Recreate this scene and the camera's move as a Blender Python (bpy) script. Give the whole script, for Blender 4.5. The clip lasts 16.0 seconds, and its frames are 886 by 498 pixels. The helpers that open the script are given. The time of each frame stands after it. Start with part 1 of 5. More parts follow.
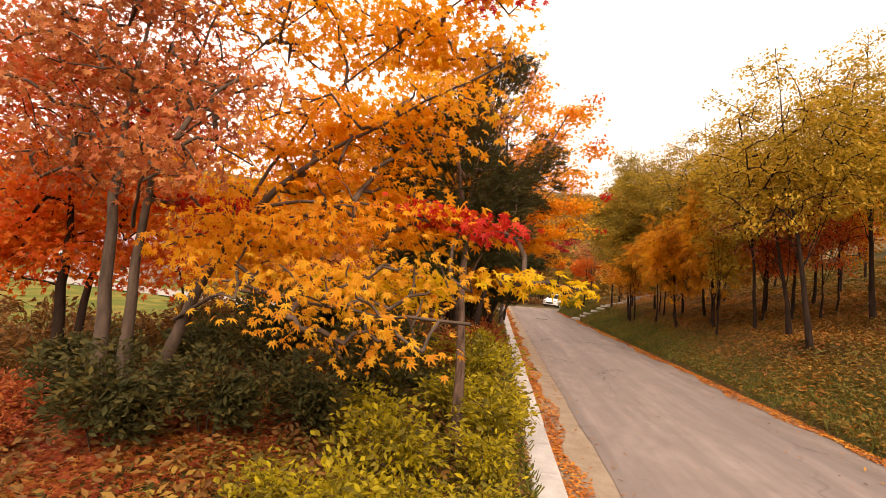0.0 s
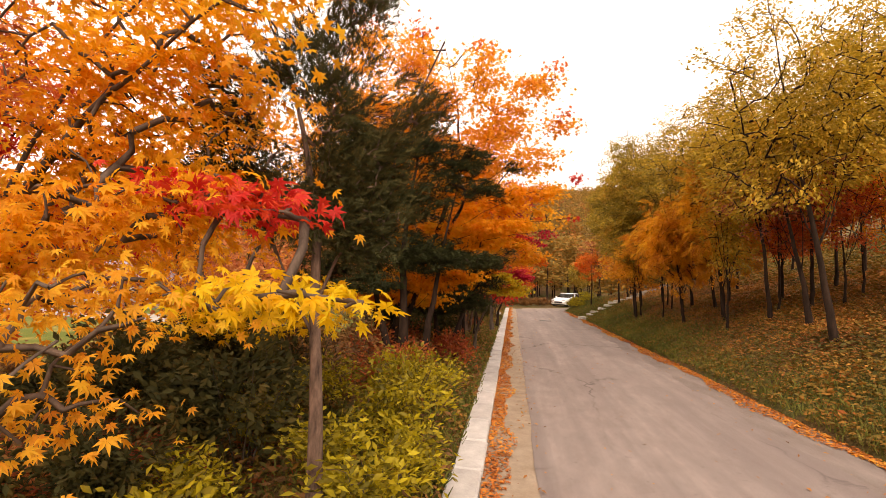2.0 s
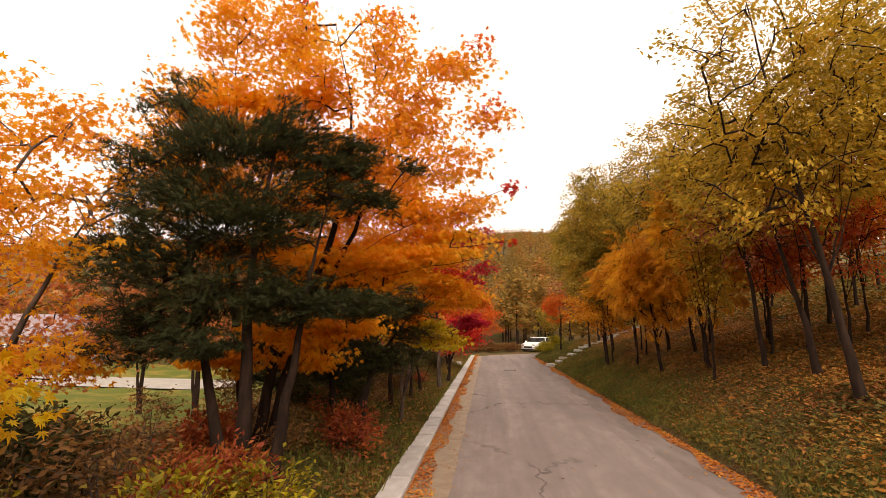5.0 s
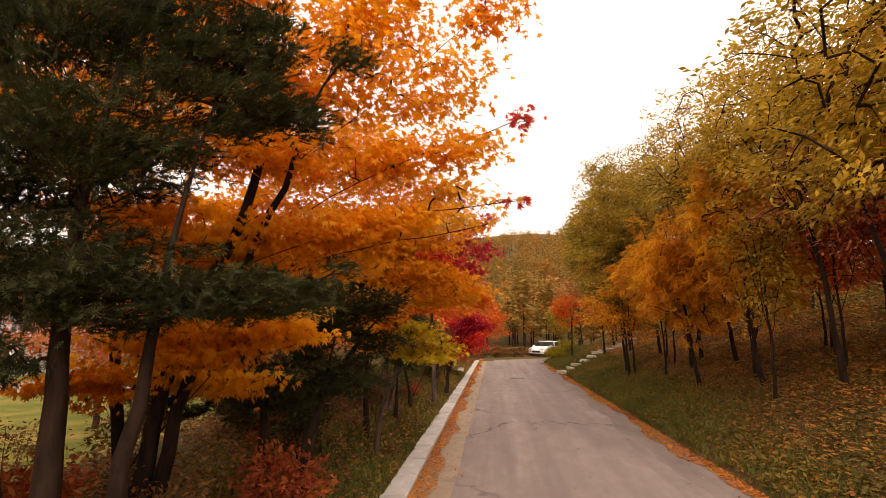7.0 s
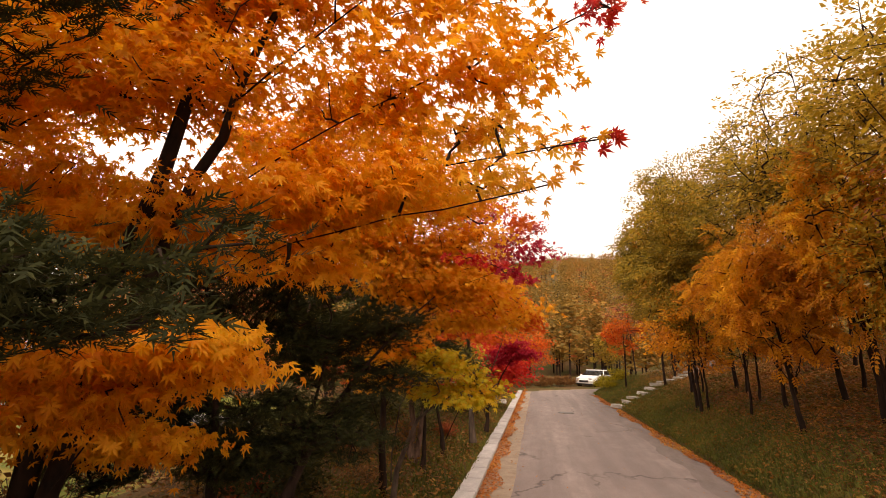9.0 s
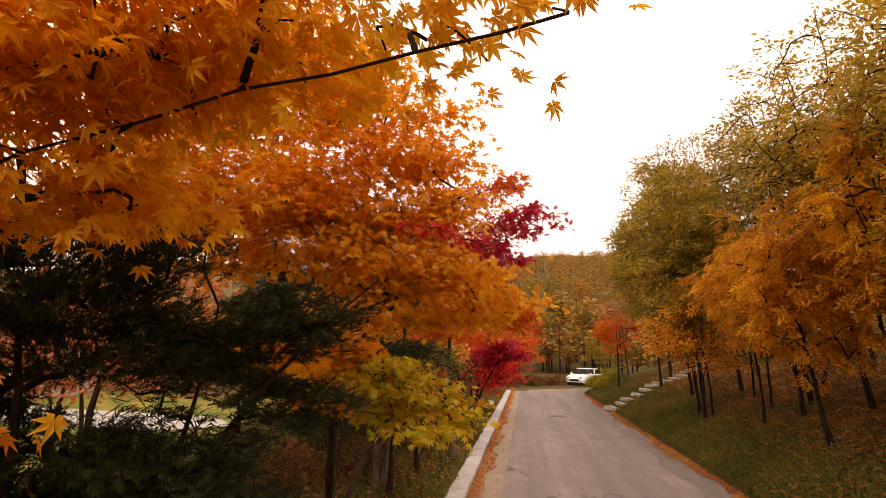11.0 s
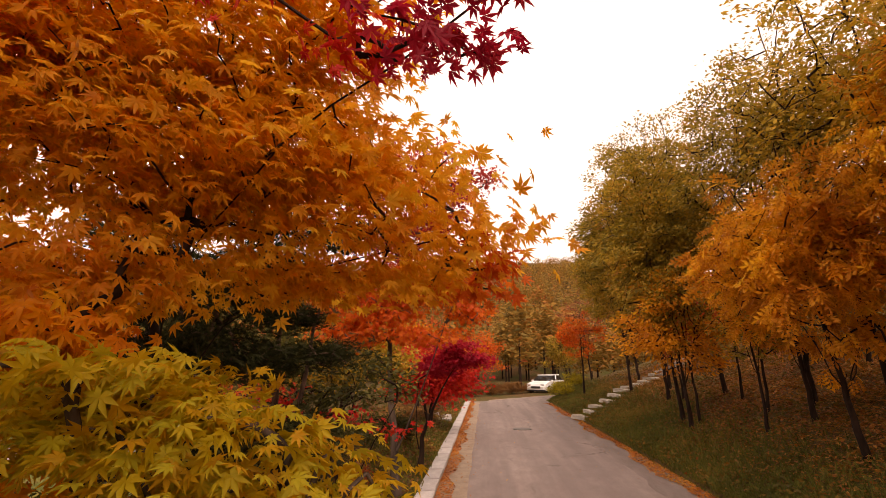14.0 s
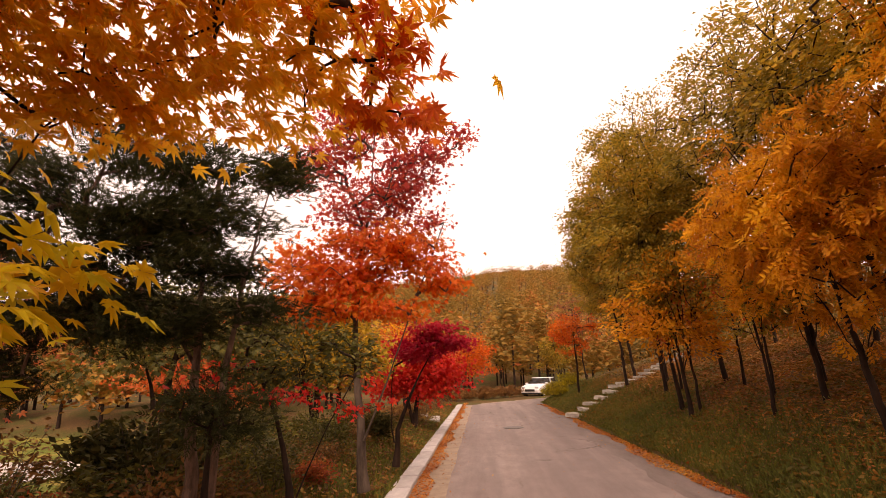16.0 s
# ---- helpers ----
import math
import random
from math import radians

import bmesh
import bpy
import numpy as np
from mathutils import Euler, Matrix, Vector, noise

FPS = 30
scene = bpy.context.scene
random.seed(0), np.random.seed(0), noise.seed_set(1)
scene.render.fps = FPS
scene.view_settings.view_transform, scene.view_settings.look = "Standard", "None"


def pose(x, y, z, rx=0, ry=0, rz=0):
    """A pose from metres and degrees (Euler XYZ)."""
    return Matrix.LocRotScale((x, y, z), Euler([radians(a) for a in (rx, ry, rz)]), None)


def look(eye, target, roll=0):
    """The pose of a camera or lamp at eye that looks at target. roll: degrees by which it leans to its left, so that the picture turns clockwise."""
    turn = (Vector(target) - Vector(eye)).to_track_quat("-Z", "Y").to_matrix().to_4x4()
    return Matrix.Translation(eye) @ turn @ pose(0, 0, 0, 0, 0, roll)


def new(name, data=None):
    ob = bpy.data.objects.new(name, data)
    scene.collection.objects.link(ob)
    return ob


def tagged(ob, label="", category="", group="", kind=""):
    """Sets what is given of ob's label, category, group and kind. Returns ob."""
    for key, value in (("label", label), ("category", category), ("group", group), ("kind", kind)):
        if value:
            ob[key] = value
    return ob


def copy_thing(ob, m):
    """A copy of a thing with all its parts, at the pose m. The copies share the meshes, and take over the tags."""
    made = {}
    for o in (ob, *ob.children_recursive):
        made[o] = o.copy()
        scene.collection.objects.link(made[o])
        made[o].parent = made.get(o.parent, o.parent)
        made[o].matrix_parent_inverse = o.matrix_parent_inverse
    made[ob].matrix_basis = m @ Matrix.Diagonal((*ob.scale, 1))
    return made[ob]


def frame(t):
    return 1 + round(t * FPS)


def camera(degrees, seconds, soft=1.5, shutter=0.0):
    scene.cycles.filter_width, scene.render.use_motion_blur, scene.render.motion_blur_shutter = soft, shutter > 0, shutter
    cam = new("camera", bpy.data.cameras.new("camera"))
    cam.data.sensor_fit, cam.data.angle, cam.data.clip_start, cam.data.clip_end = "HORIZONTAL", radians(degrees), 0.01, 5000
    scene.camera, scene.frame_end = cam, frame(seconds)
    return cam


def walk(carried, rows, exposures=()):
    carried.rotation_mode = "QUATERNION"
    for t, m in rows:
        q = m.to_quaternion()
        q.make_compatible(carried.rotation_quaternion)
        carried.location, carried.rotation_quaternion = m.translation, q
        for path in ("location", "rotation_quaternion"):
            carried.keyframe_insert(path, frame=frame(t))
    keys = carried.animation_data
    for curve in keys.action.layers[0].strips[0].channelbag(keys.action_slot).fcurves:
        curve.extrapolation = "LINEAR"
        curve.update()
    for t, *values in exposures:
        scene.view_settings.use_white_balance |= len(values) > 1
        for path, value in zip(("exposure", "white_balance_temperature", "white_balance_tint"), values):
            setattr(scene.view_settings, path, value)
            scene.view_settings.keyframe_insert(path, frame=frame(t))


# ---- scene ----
cam = camera(84.0, 16.0, 0.7)
PATH = [
    (0, (-0.877, 3.64, 2.0), (-1.107, 5.624, 2.116), 6.3),
    (0.5, (-0.542, 4.051, 2.016), (-0.753, 6.038, 2.112), 6.5),
    (1, (-0.283, 4.541, 2.007), (-0.536, 6.524, 2.062), 6.2),
    (1.5, (-0.018, 4.998, 2.051), (-0.325, 6.973, 2.121), 4.3),
    (2, (0.261, 5.438, 2.107), (-0.024, 7.413, 2.243), 2.5),
    (2.5, (0.486, 5.948, 2.142), (0.255, 7.926, 2.327), 1.2),
    (3, (0.742, 6.426, 2.206), (0.562, 8.407, 2.42), 0.7),
    (3.5, (0.9, 6.874, 2.231), (0.746, 8.853, 2.475), 0.6),
    (4, (0.984, 7.311, 2.251), (0.831, 9.287, 2.517), 0.6),
    (4.2, (1.012, 7.494, 2.258), (0.866, 9.469, 2.536), 0.8),
    (6.3, (1.217, 10.097, 2.227), (0.96, 12.05, 2.574), 1.2),
    (6.5, (1.213, 10.323, 2.248), (0.965, 12.279, 2.582), 1.0),
    (7, (1.198, 10.954, 2.29), (0.99, 12.915, 2.62), 1.1),
    (7.5, (1.196, 11.428, 2.315), (0.992, 13.383, 2.684), 1.4),
    (8, (1.143, 11.972, 2.315), (0.871, 13.912, 2.718), 1.9),
    (8.2, (1.12, 12.19, 2.328), (0.805, 14.121, 2.745), 1.9),
    (10.3, (1.039, 13.857, 2.358), (0.655, 15.772, 2.79), 1.4),
    (10.5, (1.045, 14.043, 2.386), (0.683, 15.963, 2.814), 1.5),
    (11, (1.038, 14.467, 2.461), (0.708, 16.395, 2.876), 1.8),
    (11.5, (0.997, 14.836, 2.561), (0.673, 16.767, 2.966), 2.3),
    (12, (0.97, 15.262, 2.536), (0.692, 17.195, 2.966), 2.1),
    (12.5, (0.96, 15.712, 2.503), (0.752, 17.646, 2.969), 1.8),
    (13, (0.948, 16.188, 2.487), (0.791, 18.123, 2.969), 1.4),
    (13.5, (0.953, 16.619, 2.472), (0.819, 18.555, 2.956), 0.5),
    (14, (0.985, 16.975, 2.379), (0.828, 18.915, 2.839), -0.3),
    (14.5, (1.074, 17.209, 2.257), (0.899, 19.156, 2.68), -1.1),
    (15, (1.102, 17.604, 2.128), (0.924, 19.554, 2.536), -1.3),
    (15.5, (1.121, 17.789, 1.998), (0.935, 19.73, 2.445), -1.0),
    (16, (1.258, 18.012, 1.892), (1.129, 19.945, 2.391), -1.7),
]
SKY_POWER, SUN_POWER = 0.11, 1.5
# the clip's camera starts bright and settles darker, with a warm white balance
EXPOSURES = [(0.0, 0.78, 8100, 20), (1.5, 0.83, 8000, 19), (2.5, 0.8, 7900, 18), (3.5, 0.55, 7500, 15), (6.5, 0.48, 8000, 20), (7.5, 0.6, 8000, 20), (11.0, 0.5, 8000, 22), (12.3, 0.4, 8500, 27), (13.5, 0.4, 8500, 29), (14.5, 0.48, 8600, 31), (15.4, 0.55, 8500, 30), (16.0, 0.6, 8700, 35)]
walk(cam, [(t, look(eye, target, roll)) for t, eye, target, roll in PATH], EXPOSURES)


# ---- world and sun ----
world = bpy.data.worlds.new("overcast_sky")
scene.world = world
world.use_nodes = True
wn, wl = world.node_tree.nodes, world.node_tree.links
sky = wn.new("ShaderNodeTexSky")
sky.sky_type, sky.sun_disc = "NISHITA", False
sky.sun_elevation, sky.sun_rotation = radians(42), radians(170)
sky.air_density, sky.dust_density = 1.0, 6.0
pale = wn.new("ShaderNodeHueSaturation")
pale.inputs["Saturation"].default_value = 0.12
cloud = wn.new("ShaderNodeMixRGB")
cloud.inputs[0].default_value = 0.75
cloud.inputs[2].default_value = (11.0, 10.8, 10.4, 1)
wl.new(sky.outputs[0], pale.inputs["Color"])
wl.new(pale.outputs[0], cloud.inputs[1])
wl.new(cloud.outputs[0], wn["Background"].inputs["Color"])
wn["Background"].inputs["Strength"].default_value = SKY_POWER
sun = new("sun", bpy.data.lights.new("sun", "SUN"))
sun.data.energy, sun.data.angle, sun.data.color = SUN_POWER, radians(30), (1.0, 0.95, 0.87)
sun.matrix_world = look((6, -8, 26), (1, 18, 2))

rng = np.random.default_rng(7)


# ---- materials ----
def material(name, build, rough=0.8, spec=0.3):
    m = bpy.data.materials.new(name)
    m.use_nodes = True
    nt = m.node_tree
    b = nt.nodes["Principled BSDF"]
    b.inputs["Roughness"].default_value = rough
    b.inputs["Specular IOR Level"].default_value = spec
    build(nt, b)
    return m


def node(nt, kind, **sets):
    n = nt.nodes.new(kind)
    for k, v in sets.items():
        n.inputs[k].default_value = v
    return n


def ramp(nt, fac, stops):
    r = nt.nodes.new("ShaderNodeValToRGB")
    els = r.color_ramp.elements
    while len(els) < len(stops):
        els.new(0.5)
    for e, (p, c) in zip(els, stops):
        e.position, e.color = p, (*c, 1)
    nt.links.new(fac, r.inputs[0])
    return r.outputs[0]


def noise_of(nt, scale, detail=4.0, rough=0.6, stretch=None):
    co = nt.nodes.new("ShaderNodeTexCoord").outputs["Object"]
    if stretch:
        mp = nt.nodes.new("ShaderNodeMapping")
        mp.inputs["Scale"].default_value = stretch
        nt.links.new(co, mp.inputs[0])
        co = mp.outputs[0]
    n = node(nt, "ShaderNodeTexNoise", Scale=scale, Detail=detail, Roughness=rough)
    nt.links.new(co, n.inputs["Vector"])
    return n.outputs["Fac"]


def mix(nt, fac, a, b, mode="MIX"):
    m = nt.nodes.new("ShaderNodeMixRGB")
    m.blend_type = mode
    for i, v in ((0, fac), (1, a), (2, b)):
        if isinstance(v, (int, float)):
            m.inputs[i].default_value = v
        elif isinstance(v, tuple):
            m.inputs[i].default_value = (*v, 1)
        else:
            nt.links.new(v, m.inputs[i])
    return m.outputs[0]


def bump(nt, b, height, strength, distance=0.02):
    n = node(nt, "ShaderNodeBump", Strength=strength, Distance=distance)
    nt.links.new(height, n.inputs["Height"])
    nt.links.new(n.outputs[0], b.inputs["Normal"])


def leaf_material(name, stops, thin=0.5, rough=0.55, patch=0.9):
    """Leaves: the colour varies from leaf to leaf and in patches over the crown; light passes through the blade."""
    def build(nt, b):
        rnd = nt.nodes.new("ShaderNodeNewGeometry").outputs["Random Per Island"]
        big = noise_of(nt, patch, 2.0)
        f = nt.nodes.new("ShaderNodeMath")
        f.operation = "MULTIPLY_ADD"
        f.inputs[1].default_value = 0.55
        nt.links.new(rnd, f.inputs[0])
        g = nt.nodes.new("ShaderNodeMath")
        g.operation = "MULTIPLY_ADD"
        g.inputs[1].default_value, g.inputs[2].default_value = 1.3, -0.43
        nt.links.new(big, g.inputs[0])
        nt.links.new(g.outputs[0], f.inputs[2])
        c = ramp(nt, f.outputs[0], stops)
        vein = noise_of(nt, 60.0, 2.0)
        c = mix(nt, 0.25, c, ramp(nt, vein, [(0.3, (0.55, 0.5, 0.45)), (0.7, (1, 1, 1))]), "MULTIPLY")
        nt.links.new(c, b.inputs["Base Color"])
        t = nt.nodes.new("ShaderNodeBsdfTranslucent")
        nt.links.new(c, t.inputs["Color"])
        mx = nt.nodes.new("ShaderNodeMixShader")
        mx.inputs[0].default_value = thin
        nt.links.new(b.outputs[0], mx.inputs[1])
        nt.links.new(t.outputs[0], mx.inputs[2])
        nt.links.new(mx.outputs[0], nt.nodes["Material Output"].inputs[0])
    return material(name, build, rough, 0.25)


def bark_material(name, dark, light, scale=9.0):
    def build(nt, b):
        n = noise_of(nt, scale, 6.0, 0.65, (1, 1, 0.25))
        c = ramp(nt, n, [(0.3, dark), (0.7, light)])
        lich = noise_of(nt, 2.3, 4.0)
        c = mix(nt, ramp(nt, lich, [(0.58, (0, 0, 0)), (0.78, (0.35, 0.35, 0.35))]), c, tuple(1.5 * v for v in light))
        nt.links.new(c, b.inputs["Base Color"])
        bump(nt, b, n, 0.9, 0.02)
    return material(name, build, 0.9, 0.15)


M_ORANGE = leaf_material("orange_maple_leaf", [(0.0, (0.70, 0.18, 0.014)), (0.35, (0.85, 0.33, 0.018)), (0.7, (0.91, 0.44, 0.024)), (1.0, (0.92, 0.54, 0.035))], 0.62)
M_AMBER = leaf_material("amber_maple_leaf", [(0.0, (0.73, 0.21, 0.016)), (0.4, (0.87, 0.36, 0.022)), (0.8, (0.92, 0.47, 0.03)), (1.0, (0.92, 0.57, 0.045))], 0.62)
M_YELLOW = leaf_material("yellow_maple_leaf", [(0.0, (0.74, 0.32, 0.012)), (0.35, (0.86, 0.50, 0.02)), (0.75, (0.90, 0.62, 0.03)), (1.0, (0.72, 0.60, 0.04))], 0.6)
M_RUST = leaf_material("rust_red_maple_leaf", [(0.0, (0.42, 0.04, 0.018)), (0.4, (0.62, 0.11, 0.025)), (0.75, (0.70, 0.18, 0.05)), (1.0, (0.74, 0.32, 0.10))], 0.55)
M_RED = leaf_material("scarlet_maple_leaf", [(0.0, (0.45, 0.012, 0.015)), (0.5, (0.62, 0.03, 0.02)), (1.0, (0.70, 0.10, 0.02))])
M_CRIMSON = leaf_material("crimson_maple_leaf", [(0.0, (0.30, 0.008, 0.03)), (0.5, (0.50, 0.015, 0.04)), (1.0, (0.62, 0.04, 0.05))])
M_VERMILION = leaf_material("vermilion_maple_leaf", [(0.0, (0.58, 0.06, 0.015)), (0.5, (0.76, 0.15, 0.02)), (1.0, (0.82, 0.30, 0.03))], 0.6)
M_OLIVE = leaf_material("olive_yellow_leaf", [(0.0, (0.18, 0.12, 0.018)), (0.35, (0.40, 0.26, 0.026)), (0.7, (0.60, 0.37, 0.034)), (1.0, (0.62, 0.28, 0.03))], 0.42)
M_DULL = leaf_material("curled_rust_maple_leaf", [(0.0, (0.28, 0.05, 0.025)), (0.4, (0.48, 0.13, 0.04)), (0.75, (0.60, 0.22, 0.07)), (1.0, (0.66, 0.36, 0.14))], 0.4)
M_AMBER_PALE = leaf_material("pale_amber_maple_leaf", [(0.0, (0.76, 0.26, 0.024)), (0.4, (0.88, 0.41, 0.034)), (0.8, (0.92, 0.53, 0.045)), (1.0, (0.92, 0.62, 0.06))], 0.62)
M_LITTER_BANK = leaf_material("fallen_russet_leaf", [(0.0, (0.17, 0.055, 0.018)), (0.4, (0.30, 0.11, 0.025)), (0.8, (0.42, 0.17, 0.032)), (1.0, (0.50, 0.28, 0.055))], 0.1, 0.7, 0.5)
M_LIME = leaf_material("lime_yellow_maple_leaf", [(0.0, (0.62, 0.28, 0.018)), (0.35, (0.64, 0.44, 0.022)), (0.7, (0.52, 0.46, 0.034)), (1.0, (0.26, 0.29, 0.025))], 0.5)
M_RUST_RED = leaf_material("rust_crimson_maple_leaf", [(0.0, (0.36, 0.03, 0.03)), (0.5, (0.58, 0.07, 0.05)), (0.85, (0.66, 0.14, 0.05)), (1.0, (0.72, 0.28, 0.06))], 0.55)
M_OLIVE_DARK = leaf_material("olive_green_leaf", [(0.0, (0.10, 0.085, 0.016)), (0.4, (0.30, 0.21, 0.026)), (0.75, (0.50, 0.31, 0.034)), (1.0, (0.56, 0.22, 0.03))], 0.45)
M_GOLD = leaf_material("golden_pinnate_leaf", [(0.0, (0.46, 0.14, 0.02)), (0.4, (0.72, 0.29, 0.026)), (0.8, (0.90, 0.43, 0.032)), (1.0, (0.88, 0.54, 0.04))], 0.6)
M_PURPLE = leaf_material("dull_purple_leaf", [(0.0, (0.22, 0.05, 0.04)), (0.5, (0.42, 0.12, 0.06)), (1.0, (0.56, 0.24, 0.06))])
M_CONIFER = leaf_material("dark_conifer_spray", [(0.0, (0.015, 0.017, 0.006)), (0.5, (0.036, 0.041, 0.012)), (0.85, (0.072, 0.072, 0.02)), (1.0, (0.13, 0.08, 0.022))], 0.3, 0.9, 1.8)
M_CONIFER_THIN = leaf_material("brown_green_conifer_spray", [(0.0, (0.022, 0.024, 0.008)), (0.5, (0.052, 0.052, 0.015)), (1.0, (0.12, 0.08, 0.022))], 0.25, 0.9)
M_SHRUB = leaf_material("yellow_green_shrub_leaf", [(0.0, (0.07, 0.06, 0.010)), (0.3, (0.22, 0.17, 0.014)), (0.65, (0.48, 0.37, 0.02)), (0.88, (0.66, 0.52, 0.025)), (1.0, (0.55, 0.20, 0.025))], 0.45, 0.55, 1.6)
M_SHRUB_DARK = leaf_material("dark_green_shrub_leaf", [(0.0, (0.028, 0.030, 0.009)), (0.5, (0.07, 0.062, 0.016)), (0.8, (0.13, 0.09, 0.02)), (1.0, (0.24, 0.12, 0.025))], 0.3, 0.85, 1.5)
M_SHRUB_RED = leaf_material("reddish_shrub_leaf", [(0.0, (0.22, 0.03, 0.02)), (0.5, (0.42, 0.09, 0.03)), (1.0, (0.55, 0.24, 0.04))])
M_HERB = leaf_material("mixed_groundcover_leaf", [(0.0, (0.055, 0.048, 0.013)), (0.3, (0.125, 0.095, 0.019)), (0.6, (0.23, 0.135, 0.023)), (0.85, (0.36, 0.15, 0.025)), (1.0, (0.33, 0.085, 0.02))], 0.3, 0.7, 0.5)
M_BUSH = leaf_material("dull_green_bush_leaf", [(0.0, (0.035, 0.038, 0.010)), (0.5, (0.10, 0.095, 0.02)), (0.85, (0.20, 0.17, 0.028)), (1.0, (0.32, 0.20, 0.03))], 0.35)
M_HERB_BROWN = leaf_material("russet_groundcover_leaf", [(0.0, (0.09, 0.05, 0.02)), (0.4, (0.20, 0.09, 0.03)), (0.75, (0.32, 0.15, 0.035)), (1.0, (0.40, 0.26, 0.05))], 0.3, 0.7, 0.5)
M_GRASS = leaf_material("rough_grass_blade", [(0.0, (0.06, 0.07, 0.015)), (0.5, (0.13, 0.14, 0.025)), (0.85, (0.22, 0.19, 0.035)), (1.0, (0.34, 0.22, 0.04))], 0.3, 0.7, 0.4)
M_LITTER = leaf_material("fallen_orange_leaf", [(0.0, (0.22, 0.06, 0.02)), (0.4, (0.45, 0.13, 0.025)), (0.75, (0.60, 0.22, 0.03)), (1.0, (0.62, 0.36, 0.06))], 0.1, 0.7, 0.5)
M_LITTER_BROWN = leaf_material("fallen_brown_leaf", [(0.0, (0.14, 0.055, 0.02)), (0.5, (0.34, 0.13, 0.03)), (1.0, (0.52, 0.27, 0.05))], 0.1, 0.7, 0.5)
M_FAR = leaf_material("far_autumn_foliage", [(0.0, (0.10, 0.085, 0.03)), (0.3, (0.24, 0.15, 0.035)), (0.6, (0.36, 0.20, 0.04)), (0.85, (0.44, 0.15, 0.035)), (1.0, (0.46, 0.09, 0.035))], 0.3, 0.8, 0.12)
M_BARK = bark_material("grey_brown_bark", (0.035, 0.024, 0.018), (0.14, 0.10, 0.075))
M_BARK_PALE = bark_material("pale_maple_bark", (0.04, 0.026, 0.019), (0.14, 0.095, 0.07))
M_BARK_RED = bark_material("reddish_conifer_bark", (0.022, 0.012, 0.009), (0.24, 0.15, 0.11), 16.0)
M_BARK_DARK = bark_material("dark_bark", (0.010, 0.006, 0.004), (0.042, 0.023, 0.015))


def build_ground(nt, b):
    big, fine = noise_of(nt, 0.35, 4.0), noise_of(nt, 14.0, 8.0, 0.75)
    soil = ramp(nt, fine, [(0.3, (0.035, 0.022, 0.012)), (0.55, (0.15, 0.085, 0.035)), (0.75, (0.26, 0.14, 0.05))])
    moss = ramp(nt, fine, [(0.3, (0.03, 0.035, 0.01)), (0.7, (0.12, 0.11, 0.03))])
    nt.links.new(mix(nt, ramp(nt, big, [(0.42, (0, 0, 0)), (0.6, (1, 1, 1))]), soil, moss), b.inputs["Base Color"])
    bump(nt, b, fine, 0.8, 0.05)


def build_lawn(nt, b):
    big, fine = noise_of(nt, 0.6, 4.0), noise_of(nt, 30.0, 6.0, 0.75)
    c = ramp(nt, fine, [(0.3, (0.06, 0.075, 0.014)), (0.7, (0.15, 0.165, 0.03))])
    nt.links.new(mix(nt, ramp(nt, big, [(0.45, (0, 0, 0)), (0.65, (0.7, 0.7, 0.7))]), c, (0.30, 0.20, 0.05)), b.inputs["Base Color"])
    bump(nt, b, fine, 0.8, 0.04)


def cracks(nt, scale, width, stretch, rag=0.35):
    """Thin wandering cracks: 1 on a crack, 0 beside it."""
    co = nt.nodes.new("ShaderNodeTexCoord").outputs["Object"]
    m = nt.nodes.new("ShaderNodeMapping")
    m.inputs["Scale"].default_value = stretch
    nt.links.new(co, m.inputs[0])
    n = nt.nodes.new("ShaderNodeTexNoise")
    n.inputs["Scale"].default_value, n.inputs["Detail"].default_value = 2.5, 5.0
    nt.links.new(co, n.inputs["Vector"])
    add = nt.nodes.new("ShaderNodeVectorMath")
    add.operation = "MULTIPLY_ADD"
    add.inputs[1].default_value = (rag, rag, rag)
    nt.links.new(n.outputs["Color"], add.inputs[0])
    nt.links.new(m.outputs[0], add.inputs[2])
    v = nt.nodes.new("ShaderNodeTexVoronoi")
    v.feature = "DISTANCE_TO_EDGE"
    v.inputs["Scale"].default_value = scale
    nt.links.new(add.outputs[0], v.inputs["Vector"])
    return ramp(nt, v.outputs["Distance"], [(0.0, (1, 1, 1)), (width, (0, 0, 0))])


